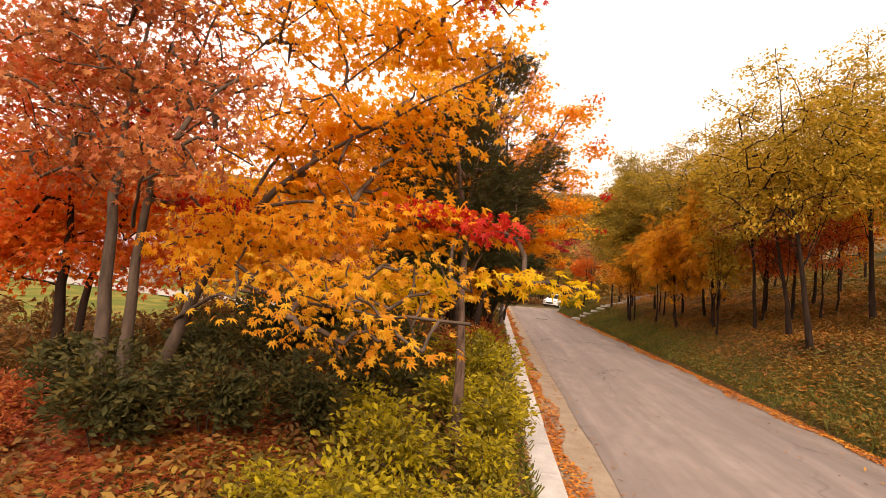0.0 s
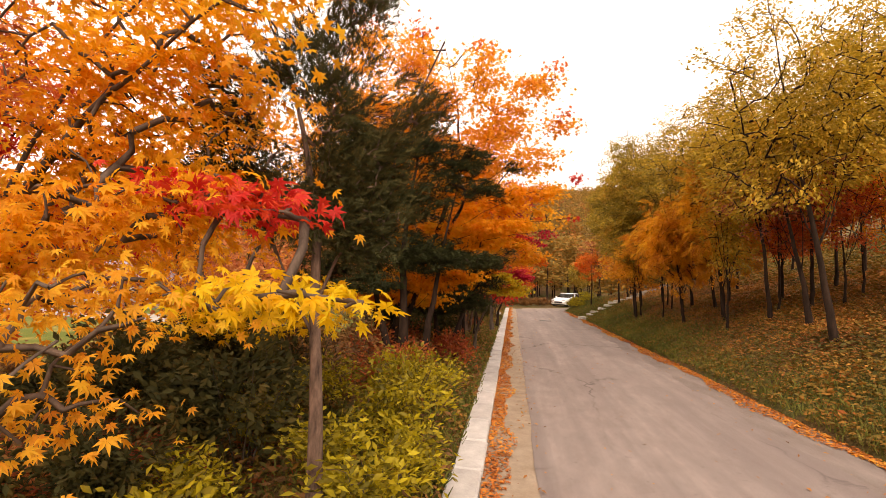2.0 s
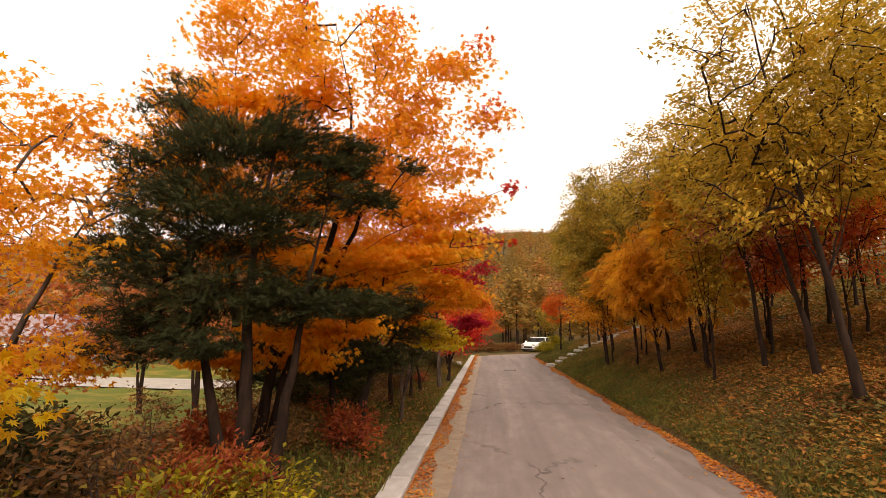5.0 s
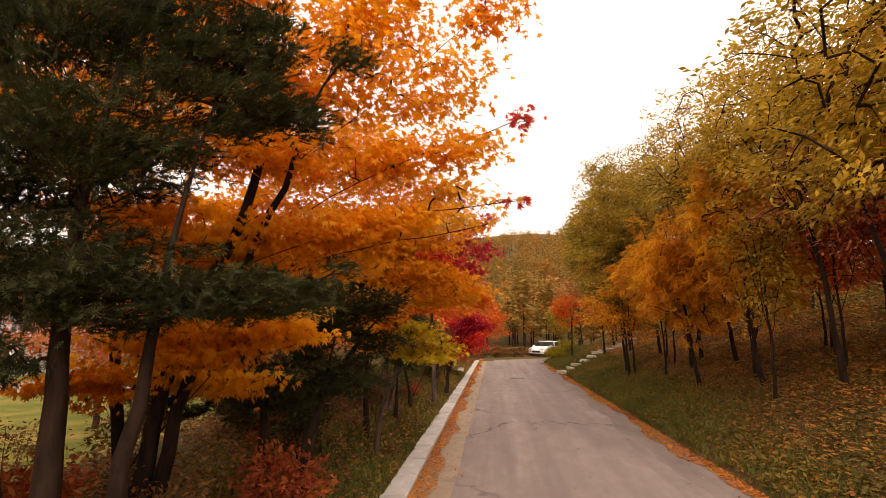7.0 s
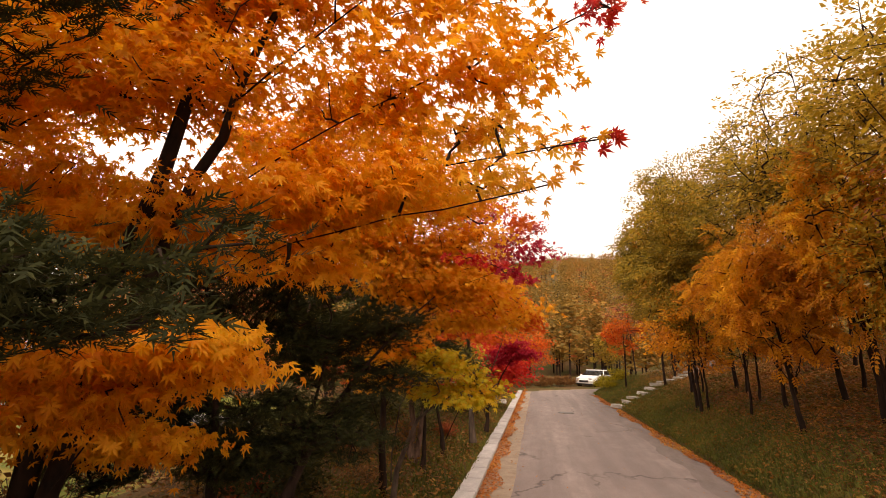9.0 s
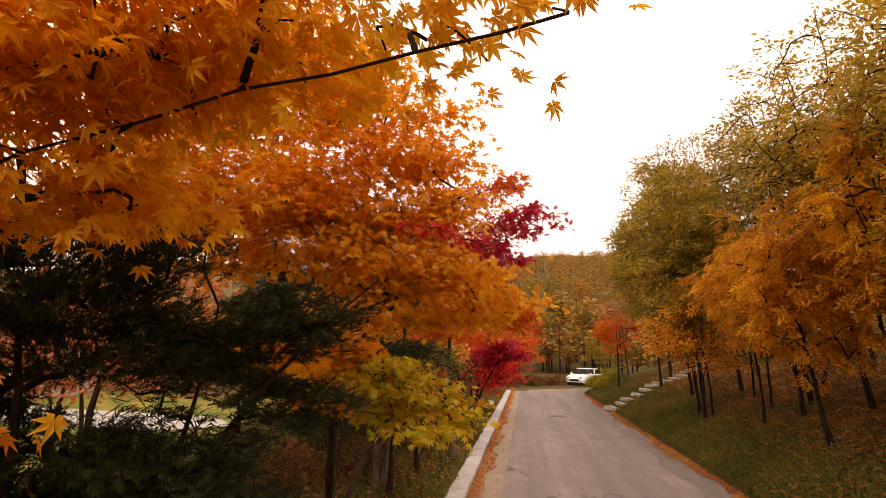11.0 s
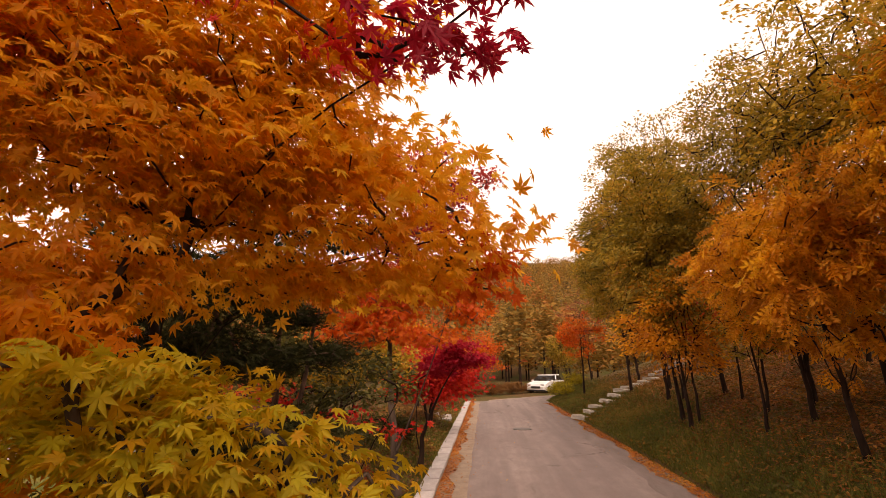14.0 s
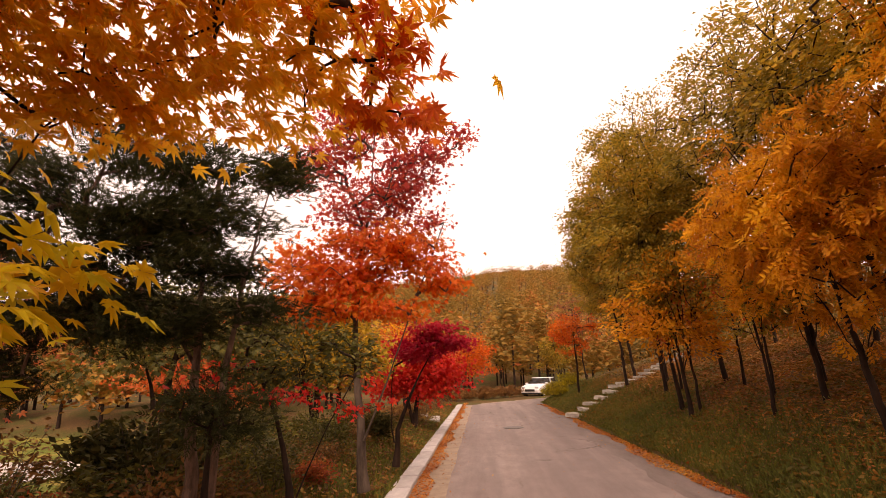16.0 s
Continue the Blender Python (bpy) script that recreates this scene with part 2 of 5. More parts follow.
def build_asphalt(nt, b):
    big, mid = noise_of(nt, 0.5, 5.0, 0.6, (1, 0.25, 1)), noise_of(nt, 3.0, 6.0, 0.7, (1, 0.4, 1))
    streak = noise_of(nt, 1.6, 5.0, 0.6, (1, 0.04, 1))
    fine, spot = noise_of(nt, 120.0, 3.0, 0.8), noise_of(nt, 9.0, 3.0, 0.6)
    c = ramp(nt, mid, [(0.3, (0.215, 0.168, 0.152)), (0.7, (0.315, 0.257, 0.235))])
    c = mix(nt, ramp(nt, big, [(0.4, (0, 0, 0)), (0.62, (0.75, 0.75, 0.75))]), c, (0.20, 0.158, 0.146))
    c = mix(nt, ramp(nt, streak, [(0.42, (0, 0, 0)), (0.62, (0.6, 0.6, 0.6))]), c, (0.165, 0.13, 0.122))
    c = mix(nt, ramp(nt, spot, [(0.66, (0, 0, 0)), (0.74, (0.45, 0.45, 0.45))]), c, (0.11, 0.088, 0.082))
    hold = ramp(nt, noise_of(nt, 0.35, 2.0), [(0.48, (0, 0, 0)), (0.6, (0.75, 0.75, 0.75))])
    c = mix(nt, mix(nt, 1.0, cracks(nt, 0.42, 0.012, (1, 0.35, 1)), hold, "MULTIPLY"), c, (0.06, 0.048, 0.044))
    c = mix(nt, 0.5, c, ramp(nt, fine, [(0.3, (0.6, 0.6, 0.6)), (0.65, (1.1, 1.1, 1.1))]), "MULTIPLY")
    nt.links.new(c, b.inputs["Base Color"])
    bump(nt, b, fine, 0.35, 0.006)


def build_asphalt_dark(nt, b):
    mid, fine = noise_of(nt, 2.0, 6.0, 0.7, (1, 0.3, 1)), noise_of(nt, 110.0, 3.0, 0.8)
    c = ramp(nt, mid, [(0.3, (0.145, 0.112, 0.10)), (0.7, (0.25, 0.20, 0.18))])
    c = mix(nt, 0.5, c, ramp(nt, fine, [(0.3, (0.5, 0.5, 0.5)), (0.65, (1.1, 1.1, 1.1))]), "MULTIPLY")
    nt.links.new(c, b.inputs["Base Color"])
    bump(nt, b, fine, 0.5, 0.008)


def build_concrete(lo, hi, sc=5.0):
    def build(nt, b):
        mid, fine = noise_of(nt, sc, 6.0, 0.7), noise_of(nt, 90.0, 3.0, 0.8)
        c = ramp(nt, mid, [(0.3, lo), (0.7, hi)])
        rnd = nt.nodes.new("ShaderNodeObjectInfo").outputs["Random"]
        c = mix(nt, 0.6, c, ramp(nt, rnd, [(0.0, (0.72, 0.70, 0.68)), (1.0, (1.0, 1.0, 1.0))]), "MULTIPLY")
        c = mix(nt, 0.4, c, ramp(nt, fine, [(0.3, (0.6, 0.6, 0.6)), (0.65, (1, 1, 1))]), "MULTIPLY")
        nt.links.new(c, b.inputs["Base Color"])
        bump(nt, b, fine, 0.4, 0.006)
    return build


def plain(lo, hi, sc=8.0):
    def build(nt, b):
        nt.links.new(ramp(nt, noise_of(nt, sc, 4.0), [(0.3, lo), (0.7, hi)]), b.inputs["Base Color"])
    return build


M_GROUND = material("leafy_soil", build_ground, 0.95, 0.1)
M_LAWN = material("lawn_turf", build_lawn, 0.95, 0.1)
M_ASPHALT = material("worn_pale_asphalt", build_asphalt, 0.9, 0.2)
M_ASPHALT_DARK = material("dark_rough_asphalt", build_asphalt_dark, 0.85, 0.25)
M_GUTTER = material("tan_gutter_concrete", build_concrete((0.26, 0.19, 0.135), (0.40, 0.31, 0.235), 3.0), 0.9, 0.2)
M_KERB = material("grey_kerb_concrete", build_concrete((0.42, 0.39, 0.38), (0.60, 0.56, 0.54)), 0.85, 0.25)
M_STONE = material("pale_step_stone", build_concrete((0.30, 0.27, 0.22), (0.55, 0.50, 0.43)), 0.85, 0.25)
M_PALE = material("pale_gravel_path", build_concrete((0.29, 0.26, 0.22), (0.44, 0.40, 0.36), 1.5), 0.9, 0.2)
M_IRON = material("cast_iron", plain((0.05, 0.045, 0.04), (0.11, 0.09, 0.08), 30.0), 0.6, 0.4)
M_PAINT = material("white_car_paint", plain((0.78, 0.78, 0.78), (0.82, 0.82, 0.82)), 0.25, 0.5)
M_GLASS = material("dark_car_glass", plain((0.010, 0.011, 0.012), (0.02, 0.02, 0.022)), 0.08, 0.6)
M_RUBBER = material("tyre_rubber", plain((0.015, 0.015, 0.015), (0.03, 0.03, 0.03)), 0.85, 0.2)
M_RIM = material("alloy_rim", plain((0.35, 0.35, 0.36), (0.45, 0.45, 0.46)), 0.35, 0.5)
M_LAMP = material("red_tail_lamp", plain((0.30, 0.01, 0.01), (0.36, 0.015, 0.015)), 0.2, 0.5)
M_TRIM = material("black_trim", plain((0.015, 0.015, 0.016), (0.03, 0.03, 0.03)), 0.5, 0.3)
M_WALL = material("pale_render_wall", plain((0.36, 0.33, 0.30), (0.46, 0.43, 0.39), 1.0), 0.9, 0.2)
M_ROOF = material("mauve_grey_roof", plain((0.22, 0.17, 0.18), (0.34, 0.27, 0.28), 3.0), 0.8, 0.2)
M_PANE = material("window_glass", plain((0.02, 0.025, 0.03), (0.04, 0.045, 0.05)), 0.08, 0.6)


# ---- mesh helpers ----
def np_mesh(name, verts, tris, mat, smooth=False):
    me = bpy.data.meshes.new(name)
    verts = np.asarray(verts, np.float32)
    tris = np.asarray(tris, np.int32)
    k = tris.shape[1]
    me.vertices.add(len(verts))
    me.vertices.foreach_set("co", verts.ravel())
    me.loops.add(tris.size)
    me.loops.foreach_set("vertex_index", tris.ravel())
    me.polygons.add(len(tris))
    me.polygons.foreach_set("loop_start", np.arange(0, tris.size, k, dtype=np.int32))
    if smooth:
        me.polygons.foreach_set("use_smooth", np.ones(len(tris), bool))
    me.update(calc_edges=True)
    me.materials.append(mat)
    return me


def bm_mesh(name, bm, mat, smooth=False):
    me = bpy.data.meshes.new(name)
    bm.normal_update()
    bm.to_mesh(me)
    bm.free()
    me.materials.append(mat)
    if smooth:
        me.polygons.foreach_set("use_smooth", np.ones(len(me.polygons), bool))
    return me


def part(name, me, parent, label=""):
    ob = new(name, me)
    ob.parent = parent
    return tagged(ob, label)


def box_bm(bm, lo, hi, bevel=0.0):
    m = Matrix.Translation([(a + b) / 2 for a, b in zip(lo, hi)]) @ Matrix.Diagonal([b - a for a, b in zip(lo, hi)] + [1])
    got = bmesh.ops.create_cube(bm, size=1, matrix=m)
    if bevel:
        vs = set(got["verts"])
        bmesh.ops.bevel(bm, geom=[e for e in bm.edges if e.verts[0] in vs], offset=bevel, segments=1, affect="EDGES")
    return bm


def box_mesh(name, lo, hi, mat, bevel=0.0):
    return bm_mesh(name, box_bm(bmesh.new(), lo, hi, bevel), mat)


def tubes(paths, sides=6):
    """Tapered tubes along (points, radii) paths, as vertices and quads."""
    V, F, base = [], [], 0
    for pts, rad in paths:
        pts, rad = np.asarray(pts, float), np.asarray(rad, float)
        k = sides if rad[0] > 0.03 else (4 if rad[0] > 0.012 else 3)
        t = np.gradient(pts, axis=0)
        t /= np.linalg.norm(t, axis=1)[:, None] + 1e-9
        up = np.where(np.abs(t[:, 2:3]) > 0.9, [[1.0, 0, 0]], [[0, 0, 1.0]])
        a = np.cross(t, up)
        a /= np.linalg.norm(a, axis=1)[:, None] + 1e-9
        for i in range(1, len(a)):
            prev = a[i - 1] - t[i] * (a[i - 1] @ t[i])
            a[i] = prev / (np.linalg.norm(prev) + 1e-9)
        c = np.cross(t, a)
        ang = np.arange(k) / k * 2 * np.pi
        ring = pts[:, None] + rad[:, None, None] * (np.cos(ang)[None, :, None] * a[:, None] + np.sin(ang)[None, :, None] * c[:, None])
        n = len(pts)
        V.append(ring.reshape(-1, 3))
        i, j = np.meshgrid(np.arange(n - 1), np.arange(k), indexing="ij")
        q = np.stack([i * k + j, i * k + (j + 1) % k, (i + 1) * k + (j + 1) % k, (i + 1) * k + j], -1).reshape(-1, 4)
        F.append(q + base)
        base += n * k
    return np.concatenate(V), np.concatenate(F)


# ---- leaf shapes: flat in x and y, tip towards +y, about 1 across ----
def star(lobes, inner, droop, two):
    """A palmate leaf: pointed lobes that spread from the stalk."""
    V, F = [(0, 0, 0)], []
    for a, length in lobes:
        d, s = np.array([math.sin(a), math.cos(a)]), np.array([math.cos(a), -math.sin(a)])
        i = len(V)
        if two:
            V += [(*(d * length * 0.42 + s * inner), 0.02), (*(d * length), -droop * length), (*(d * length * 0.42 - s * inner), 0.02)]
            F += [(0, i, i + 1), (0, i + 1, i + 2)]
        else:
            V += [(*(d * length * 0.3 + s * inner), 0.01), (*(d * length), -droop * length), (*(d * length * 0.3 - s * inner), 0.01)]
            F += [(i, i + 1, i + 2)]
    if not two:
        n = len(lobes)
        F += [(0, 1 + 3 * k + 2, 1 + 3 * k) for k in range(n)]
    return np.array(V), np.array(F)


R_ = math.radians
LEAF_MAPLE = star([(R_(a), l) for a, l in ((0, 0.62), (42, 0.56), (-42, 0.56), (82, 0.46), (-82, 0.46), (125, 0.27), (-125, 0.27))], 0.085, 0.22, True)
LEAF_STAR = star([(R_(a), l) for a, l in ((0, 0.6), (52, 0.55), (-52, 0.55), (105, 0.42), (-105, 0.42))], 0.12, 0.2, True)
LEAF_SMALL = (np.array([(0, -0.5, 0), (0.22, 0, 0.06), (0, 0.5, -0.06), (-0.22, 0, 0.06)]), np.array([(0, 1, 2), (0, 2, 3)]))
LEAF_BLADE = (np.array([(-0.04, 0, 0), (0.04, 0, 0), (0, 0.6, 0.3), (0.03, 0.55, 0.33)]), np.array([(0, 1, 2), (1, 3, 2)]))


def pinnate():
    """A drooping compound leaf: pairs of broad leaflets along one stalk."""
    V, F = [(0, 0, 0)], []
    last = 0
    for k in range(4):
        y = 0.12 + k * 0.22
        z = -0.35 * y * y
        i = len(V)
        w = 0.36 * math.sin(0.8 + 0.42 * k)
        V.append((0, y, z))
        for s in (-1, 1):
            V += [(s * 0.55 * w, y - 0.03, z + 0.01), (s * w * 1.05, y + 0.13, z - 0.08), (s * 0.4 * w, y + 0.15, z + 0.01)]
        F += [(i, i + 1, i + 2), (i, i + 2, i + 3), (i, i + 5, i + 4), (i, i + 6, i + 5), (last, i, i + 3)]
        last = i
    i = len(V)
    V += [(-0.07, 1.0, -0.38), (0, 1.15, -0.5), (0.07, 1.0, -0.38)]
    F += [(last, i, i + 1), (last, i + 1, i + 2)]
    return np.array(V), np.array(F)


def spray():
    """A flat feathery conifer twig."""
    V, F = [], []
    for a, l, y in ((0, 0.6, 0.4), (35, 0.5, 0.25), (-35, 0.5, 0.25), (45, 0.45, 0.05), (-45, 0.45, 0.05), (55, 0.36, -0.15), (-55, 0.36, -0.15), (10, 0.5, -0.3)):
        d = np.array([math.sin(R_(a)), math.cos(R_(a))])
        s = np.array([d[1], -d[0]])
        i = len(V)
        o = np.array([0, y])
        V += [(*(o - s * 0.055), 0), (*(o + d * l), 0.08), (*(o + s * 0.055), 0.03)]
        F += [(i, i + 2, i + 1)]
    return np.array(V), np.array(F)


LEAF_PINNATE, LEAF_SPRAY = pinnate(), spray()


def leaves(name, pos, shape, size, mat, tilt=50.0, point=None, lift=0.0, r=rng, vary=0.35):
    """One mesh of leaves at the places pos. point: the way in which the tips point; lift raises (or droops) them."""
    n = len(pos)
    T, F = shape
    if point is None:
        yaw = r.uniform(0, 2 * np.pi, n)
        d = np.stack([np.cos(yaw), np.sin(yaw), np.zeros(n)], 1)
    else:
        d = point + r.normal(0, 0.5, (n, 3))
    d[:, 2] += lift + r.normal(0, 0.25, n)
    d /= np.linalg.norm(d, axis=1)[:, None]
    up = np.array([0, 0, 1.0]) + r.normal(0, math.tan(R_(min(tilt, 80))) * 0.6, (n, 3))
    x = np.cross(d, up)
    x /= np.linalg.norm(x, axis=1)[:, None] + 1e-9
    z = np.cross(x, d)
    s = size * (1 + vary * r.uniform(-1, 1, n))
    L = T[None] * s[:, None, None]
    P = pos[:, None] + L[..., 0:1] * x[:, None] + L[..., 1:2] * d[:, None] + L[..., 2:3] * z[:, None]
    faces = (F[None] + (np.arange(n) * len(T))[:, None, None]).reshape(-1, 3)
    return np_mesh(name, P.reshape(-1, 3), faces, mat)


# ---- trees ----
def in_blobs(blobs, n, r, shell=0.45):
    """Places in the ellipsoids (centre, radii), more of them towards the outside."""
    vol = np.array([b[1][0] * b[1][1] * b[1][2] for b in blobs]) ** 0.8
    pick = r.choice(len(blobs), n, p=vol / vol.sum())
    d = r.normal(0, 1, (n, 3))
    d /= np.linalg.norm(d, axis=1)[:, None]
    rad = r.uniform(0, 1, n) ** shell
    C = np.array([b[0] for b in blobs], float)[pick]
    R = np.array([b[1] for b in blobs], float)[pick]
    return C + d * R * rad[:, None]


def grow(stems, targets, r, twig=0.006, lean=0.25, up=0.35):
    """Branches from the stems (lists of points) to the targets. Gives the stems' and the branches' paths with radii."""
    P, par = [], []
    stem_ids = []
    for st in stems:
        st = np.asarray(st, float)
        m = max(6, int(np.linalg.norm(np.diff(st, axis=0), axis=1).sum() / 0.3))
        u = np.linspace(0, len(st) - 1, m)
        fine = np.stack([np.interp(u, np.arange(len(st)), st[:, k]) for k in range(3)], 1)
        for _ in range(3):
            fine[1:-1] = (fine[:-2] + 2 * fine[1:-1] + fine[2:]) / 4
        fine[1:-1] += r.normal(0, 0.012, fine[1:-1].shape)
        ids = []
        for p in fine:
            par.append(ids[-1] if ids else -1)
            ids.append(len(P))
            P.append(p)
        stem_ids.append(ids)
    low = min(np.asarray(s)[0][2] for s in stems)
    allowed = [i for ids in stem_ids for i in ids[len(ids) // 3:]]
    order = np.argsort([min(np.linalg.norm(t - P[i]) for i in allowed) for t in targets])
    branch_paths, tips = [], []
    nodes = list(allowed)
    for oi in order:
        t = targets[oi]
        Q = np.array([P[i] for i in nodes])
        v = t - Q
        dist = np.linalg.norm(v, axis=1)
        cost = dist * (1 + lean * np.maximum(0, (Q[:, 2] - t[2]) / (dist + 0.01) + up))
        j = nodes[int(np.argmin(cost))]
        a = P[j]
        L = np.linalg.norm(t - a)
        k = max(2, int(L / 0.28))
        s = np.linspace(0, 1, k + 1)[1:]
        bow = np.outer(np.sin(s * np.pi), r.normal(0, 0.07 * L, 3) + np.array([0, 0, 0.08 * L]))
        ids, last = [j], j
        for q in a + np.outer(s, t - a) + bow:
            par.append(last)
            last = len(P)
            P.append(q)
            ids.append(last)
            nodes.append(last)
        branch_paths.append(ids)
        tips.append(last)
    P = np.array(P)
    area = np.zeros(len(P))
    for i in tips:
        area[i] += twig ** 2.2
    for ids in stem_ids:
        area[ids[-1]] += twig ** 2.2
    for i in range(len(P) - 1, -1, -1):
        if par[i] >= 0:
            area[par[i]] += area[i]
    rad = area ** (1 / 2.2)
    return P, rad, stem_ids, branch_paths, tips


def tree(name, label, base, stems, crowns, bark, trunk_radius, seed, twig=0.006, group="", category="tree", flare=1.35, up=0.35, limb=0.31):
    """A tree: an Empty at its base, its stems, its branches and its crowns.
    crowns: (part name, blobs, clusters, leaves a cluster, spread, flatness, leaf shape, size, material, tilt, lift)."""
    r = np.random.default_rng(seed)
    base = np.array(base, float)
    root = tagged(new(name), label, category, group)
    root.location = base
    sets, targets = [], []
    for c in crowns:
        pts = in_blobs(c[1], c[2], r)
        sets.append(pts)
        targets.append(pts)
    P, rad, stem_ids, branch_paths, tips = grow(stems, np.concatenate(targets), r, twig, up=up)
    P = P - base
    f = lambda q: np.minimum(q * min(1.0, 1.15 * trunk_radius / rad.max()) ** 0.5, 0.34 * trunk_radius)
    for k, ids in enumerate(stem_ids):
        h = np.linspace(0, 1, len(ids))
        first = trunk_radius * (1.0 if k == 0 or np.linalg.norm(P[ids[0]][:2]) < 0.45 and P[ids[0]][2] < 0.15 else limb)
        rr = np.maximum(first * (1.0 if k == 0 else 0.85) * (1 - 0.97 * h) ** (1.0 if k == 0 else 1.35), twig * 1.4) * (1 + (flare - 1) * np.exp(-h * 14) * (P[ids[0]][2] < 0.15))
        V, Q = tubes([(P[ids], rr)], 9)
        part("trunk", np_mesh("trunk", V, Q, bark, True), root)
    paths = []
    for ids in branch_paths:
        rr = f(rad[ids])
        rr[0] = min(rr[0], rr[1] * 1.25)
        paths.append((P[ids], np.maximum(rr, 0.0022)))
    V, Q = tubes(paths, 6)
    tagged(part("branchwork", np_mesh("branchwork", V, Q, bark, True), root), kind="stuff")
    mid = np.concatenate(targets).mean(0)
    for c, pts in zip(crowns, sets):
        pn, _, n, per, spread, flat, shape, size, mat, tilt, lift = c
        own = np.repeat(pts, per, axis=0)
        off = r.normal(0, 1, own.shape) * np.array([spread, spread, spread * flat])
        out = own - mid
        out[:, 2] *= 0.3
        out /= np.linalg.norm(out, axis=1)[:, None] + 1e-9
        tagged(part(pn, leaves(pn, own + off - base, shape, size, mat, tilt, out, lift, r), root), kind="stuff")
    return root


# ---- ground, road, kerb ----
def road_left(y):
    d = np.maximum(0, y - 51.4)
    return 0.72 * d + 0.02 * d * d


def road_right(y):
    d = np.maximum(0, y - 50.0)
    return 5.05 + 0.05 * d * d


def ground_height(x, y):
    """The lie of the land: a bank on the road's far side, a gentle fall to a lawn on the kerb's side, a hill in the distance."""
    x, y = np.asarray(x, float), np.asarray(y, float)
    d = x - road_right(y)
    bank = np.where(d < 2.4, 0.5 * d, 1.2 + 0.3 * (d - 2.4))
    bank = np.where(d > 40, 12.5 + 0.1 * (d - 40), bank)
    bank = np.where(d > 0, bank, 0) * np.clip((75 - y) / 15, 0, 1)
    fall = -np.clip((-x - 4.0) * 0.2, 0, 1.4) * np.clip((56 - y) / 8, 0, 1)
    rise = 0.42 * np.clip((-x - 0.36) / 1.0, 0, 1) * np.clip((x + 8.5) / 3.5, 0, 1) * np.clip((y - 7.5) / 4, 0, 1) * np.clip((46 - y) / 10, 0, 1)
    lump = 0.05 * np.sin(1.7 * x + 0.6 * y) * np.sin(1.1 * y - 0.4 * x) * np.clip((np.abs(x - 2.5) - 3.2) / 2, 0, 1)
    hill = np.clip(y - 95, 0, 260) * (0.245 + 0.025 * np.sin(x * 0.021 + 1)) + 0.8 * np.sin(x * 0.05) * np.clip((y - 95) / 60, 0, 1)
    inside = (x > road_left(y) - 0.3) & (d < 0.1) & (y < 75)
    return np.where(inside, -0.03, bank + rise + fall + lump + hill + 0.02)


gx = np.unique(np.concatenate([np.linspace(-1500, -60, 14), np.linspace(-60, -14, 32), np.linspace(-14, -0.32, 46), [0.02, 2.5, 5.0], np.linspace(5.1, 16, 44), np.linspace(16, 70, 36), np.linspace(70, 1500, 14)]))
gy = np.unique(np.concatenate([np.linspace(-1200, -20, 10), np.linspace(-20, 70, 150), np.linspace(70, 360, 60), np.linspace(360, 3000, 10)]))
X, Y = np.meshgrid(gx, gy, indexing="ij")
ni, nj = X.shape
I, J = np.meshgrid(np.arange(ni - 1), np.arange(nj - 1), indexing="ij")
quads = np.stack([I * nj + J, (I + 1) * nj + J, (I + 1) * nj + J + 1, I * nj + J + 1], -1).reshape(-1, 4)
ground = new("ground", np_mesh("ground", np.stack([X, Y, ground_height(X, Y)], -1).reshape(-1, 3), quads, M_GROUND, True))
tagged(ground, "leaf-strewn brown soil and rough turf beside the road", "ground", kind="structure")


def ribbon(name, f0, f1, ys, z, mat, across=6, crown=0.0):
    """A strip of surface between two edges, each x as a function of y."""
    u = np.linspace(0, 1, across)
    a, b = f0(ys), f1(ys)
    x = a[:, None] + (b - a)[:, None] * u[None]
    zz = z + crown * (1 - (2 * u[None] - 1) ** 2) + 0 * x
    v = np.stack([x, ys[:, None] + 0 * x, zz], -1).reshape(-1, 3)
    i, j = np.meshgrid(np.arange(len(ys) - 1), np.arange(across - 1), indexing="ij")
    q = np.stack([i * across + j, i * across + j + 1, (i + 1) * across + j + 1, (i + 1) * across + j], -1).reshape(-1, 4)
    return np_mesh(name, v, q, mat, True)


ys_road = np.linspace(-20, 72, 185)
wob = lambda y, s, a: a * (np.sin(y * 1.9 + s) + 0.6 * np.sin(y * 4.7 + 2 * s) + 0.4 * np.sin(y * 11.3 + s))
road = new("road", ribbon("road", lambda y: road_left(y) + 0.6 + wob(y, 1, 0.012), lambda y: road_right(y) - 0.76 + wob(y, 3, 0.07), ys_road, 0.004, M_ASPHALT, 9, 0.02))
tagged(road, "worn pale asphalt lane with faint wheel tracks", "road", kind="structure")
margin = new("road_margin", ribbon("road_margin", lambda y: road_right(y) - 1.3, lambda y: road_right(y) + 0.12, ys_road, 0.0, M_ASPHALT_DARK, 5))
tagged(margin, "darker crumbling asphalt margin under fallen leaves", "road", kind="structure")
gutter = new("gutter", ribbon("gutter", lambda y: road_left(y) - 0.02, lambda y: road_left(y) + 0.64, ys_road, -0.004, M_GUTTER, 4))
tagged(gutter, "tan concrete gutter pan along the kerb", "gutter", kind="structure")

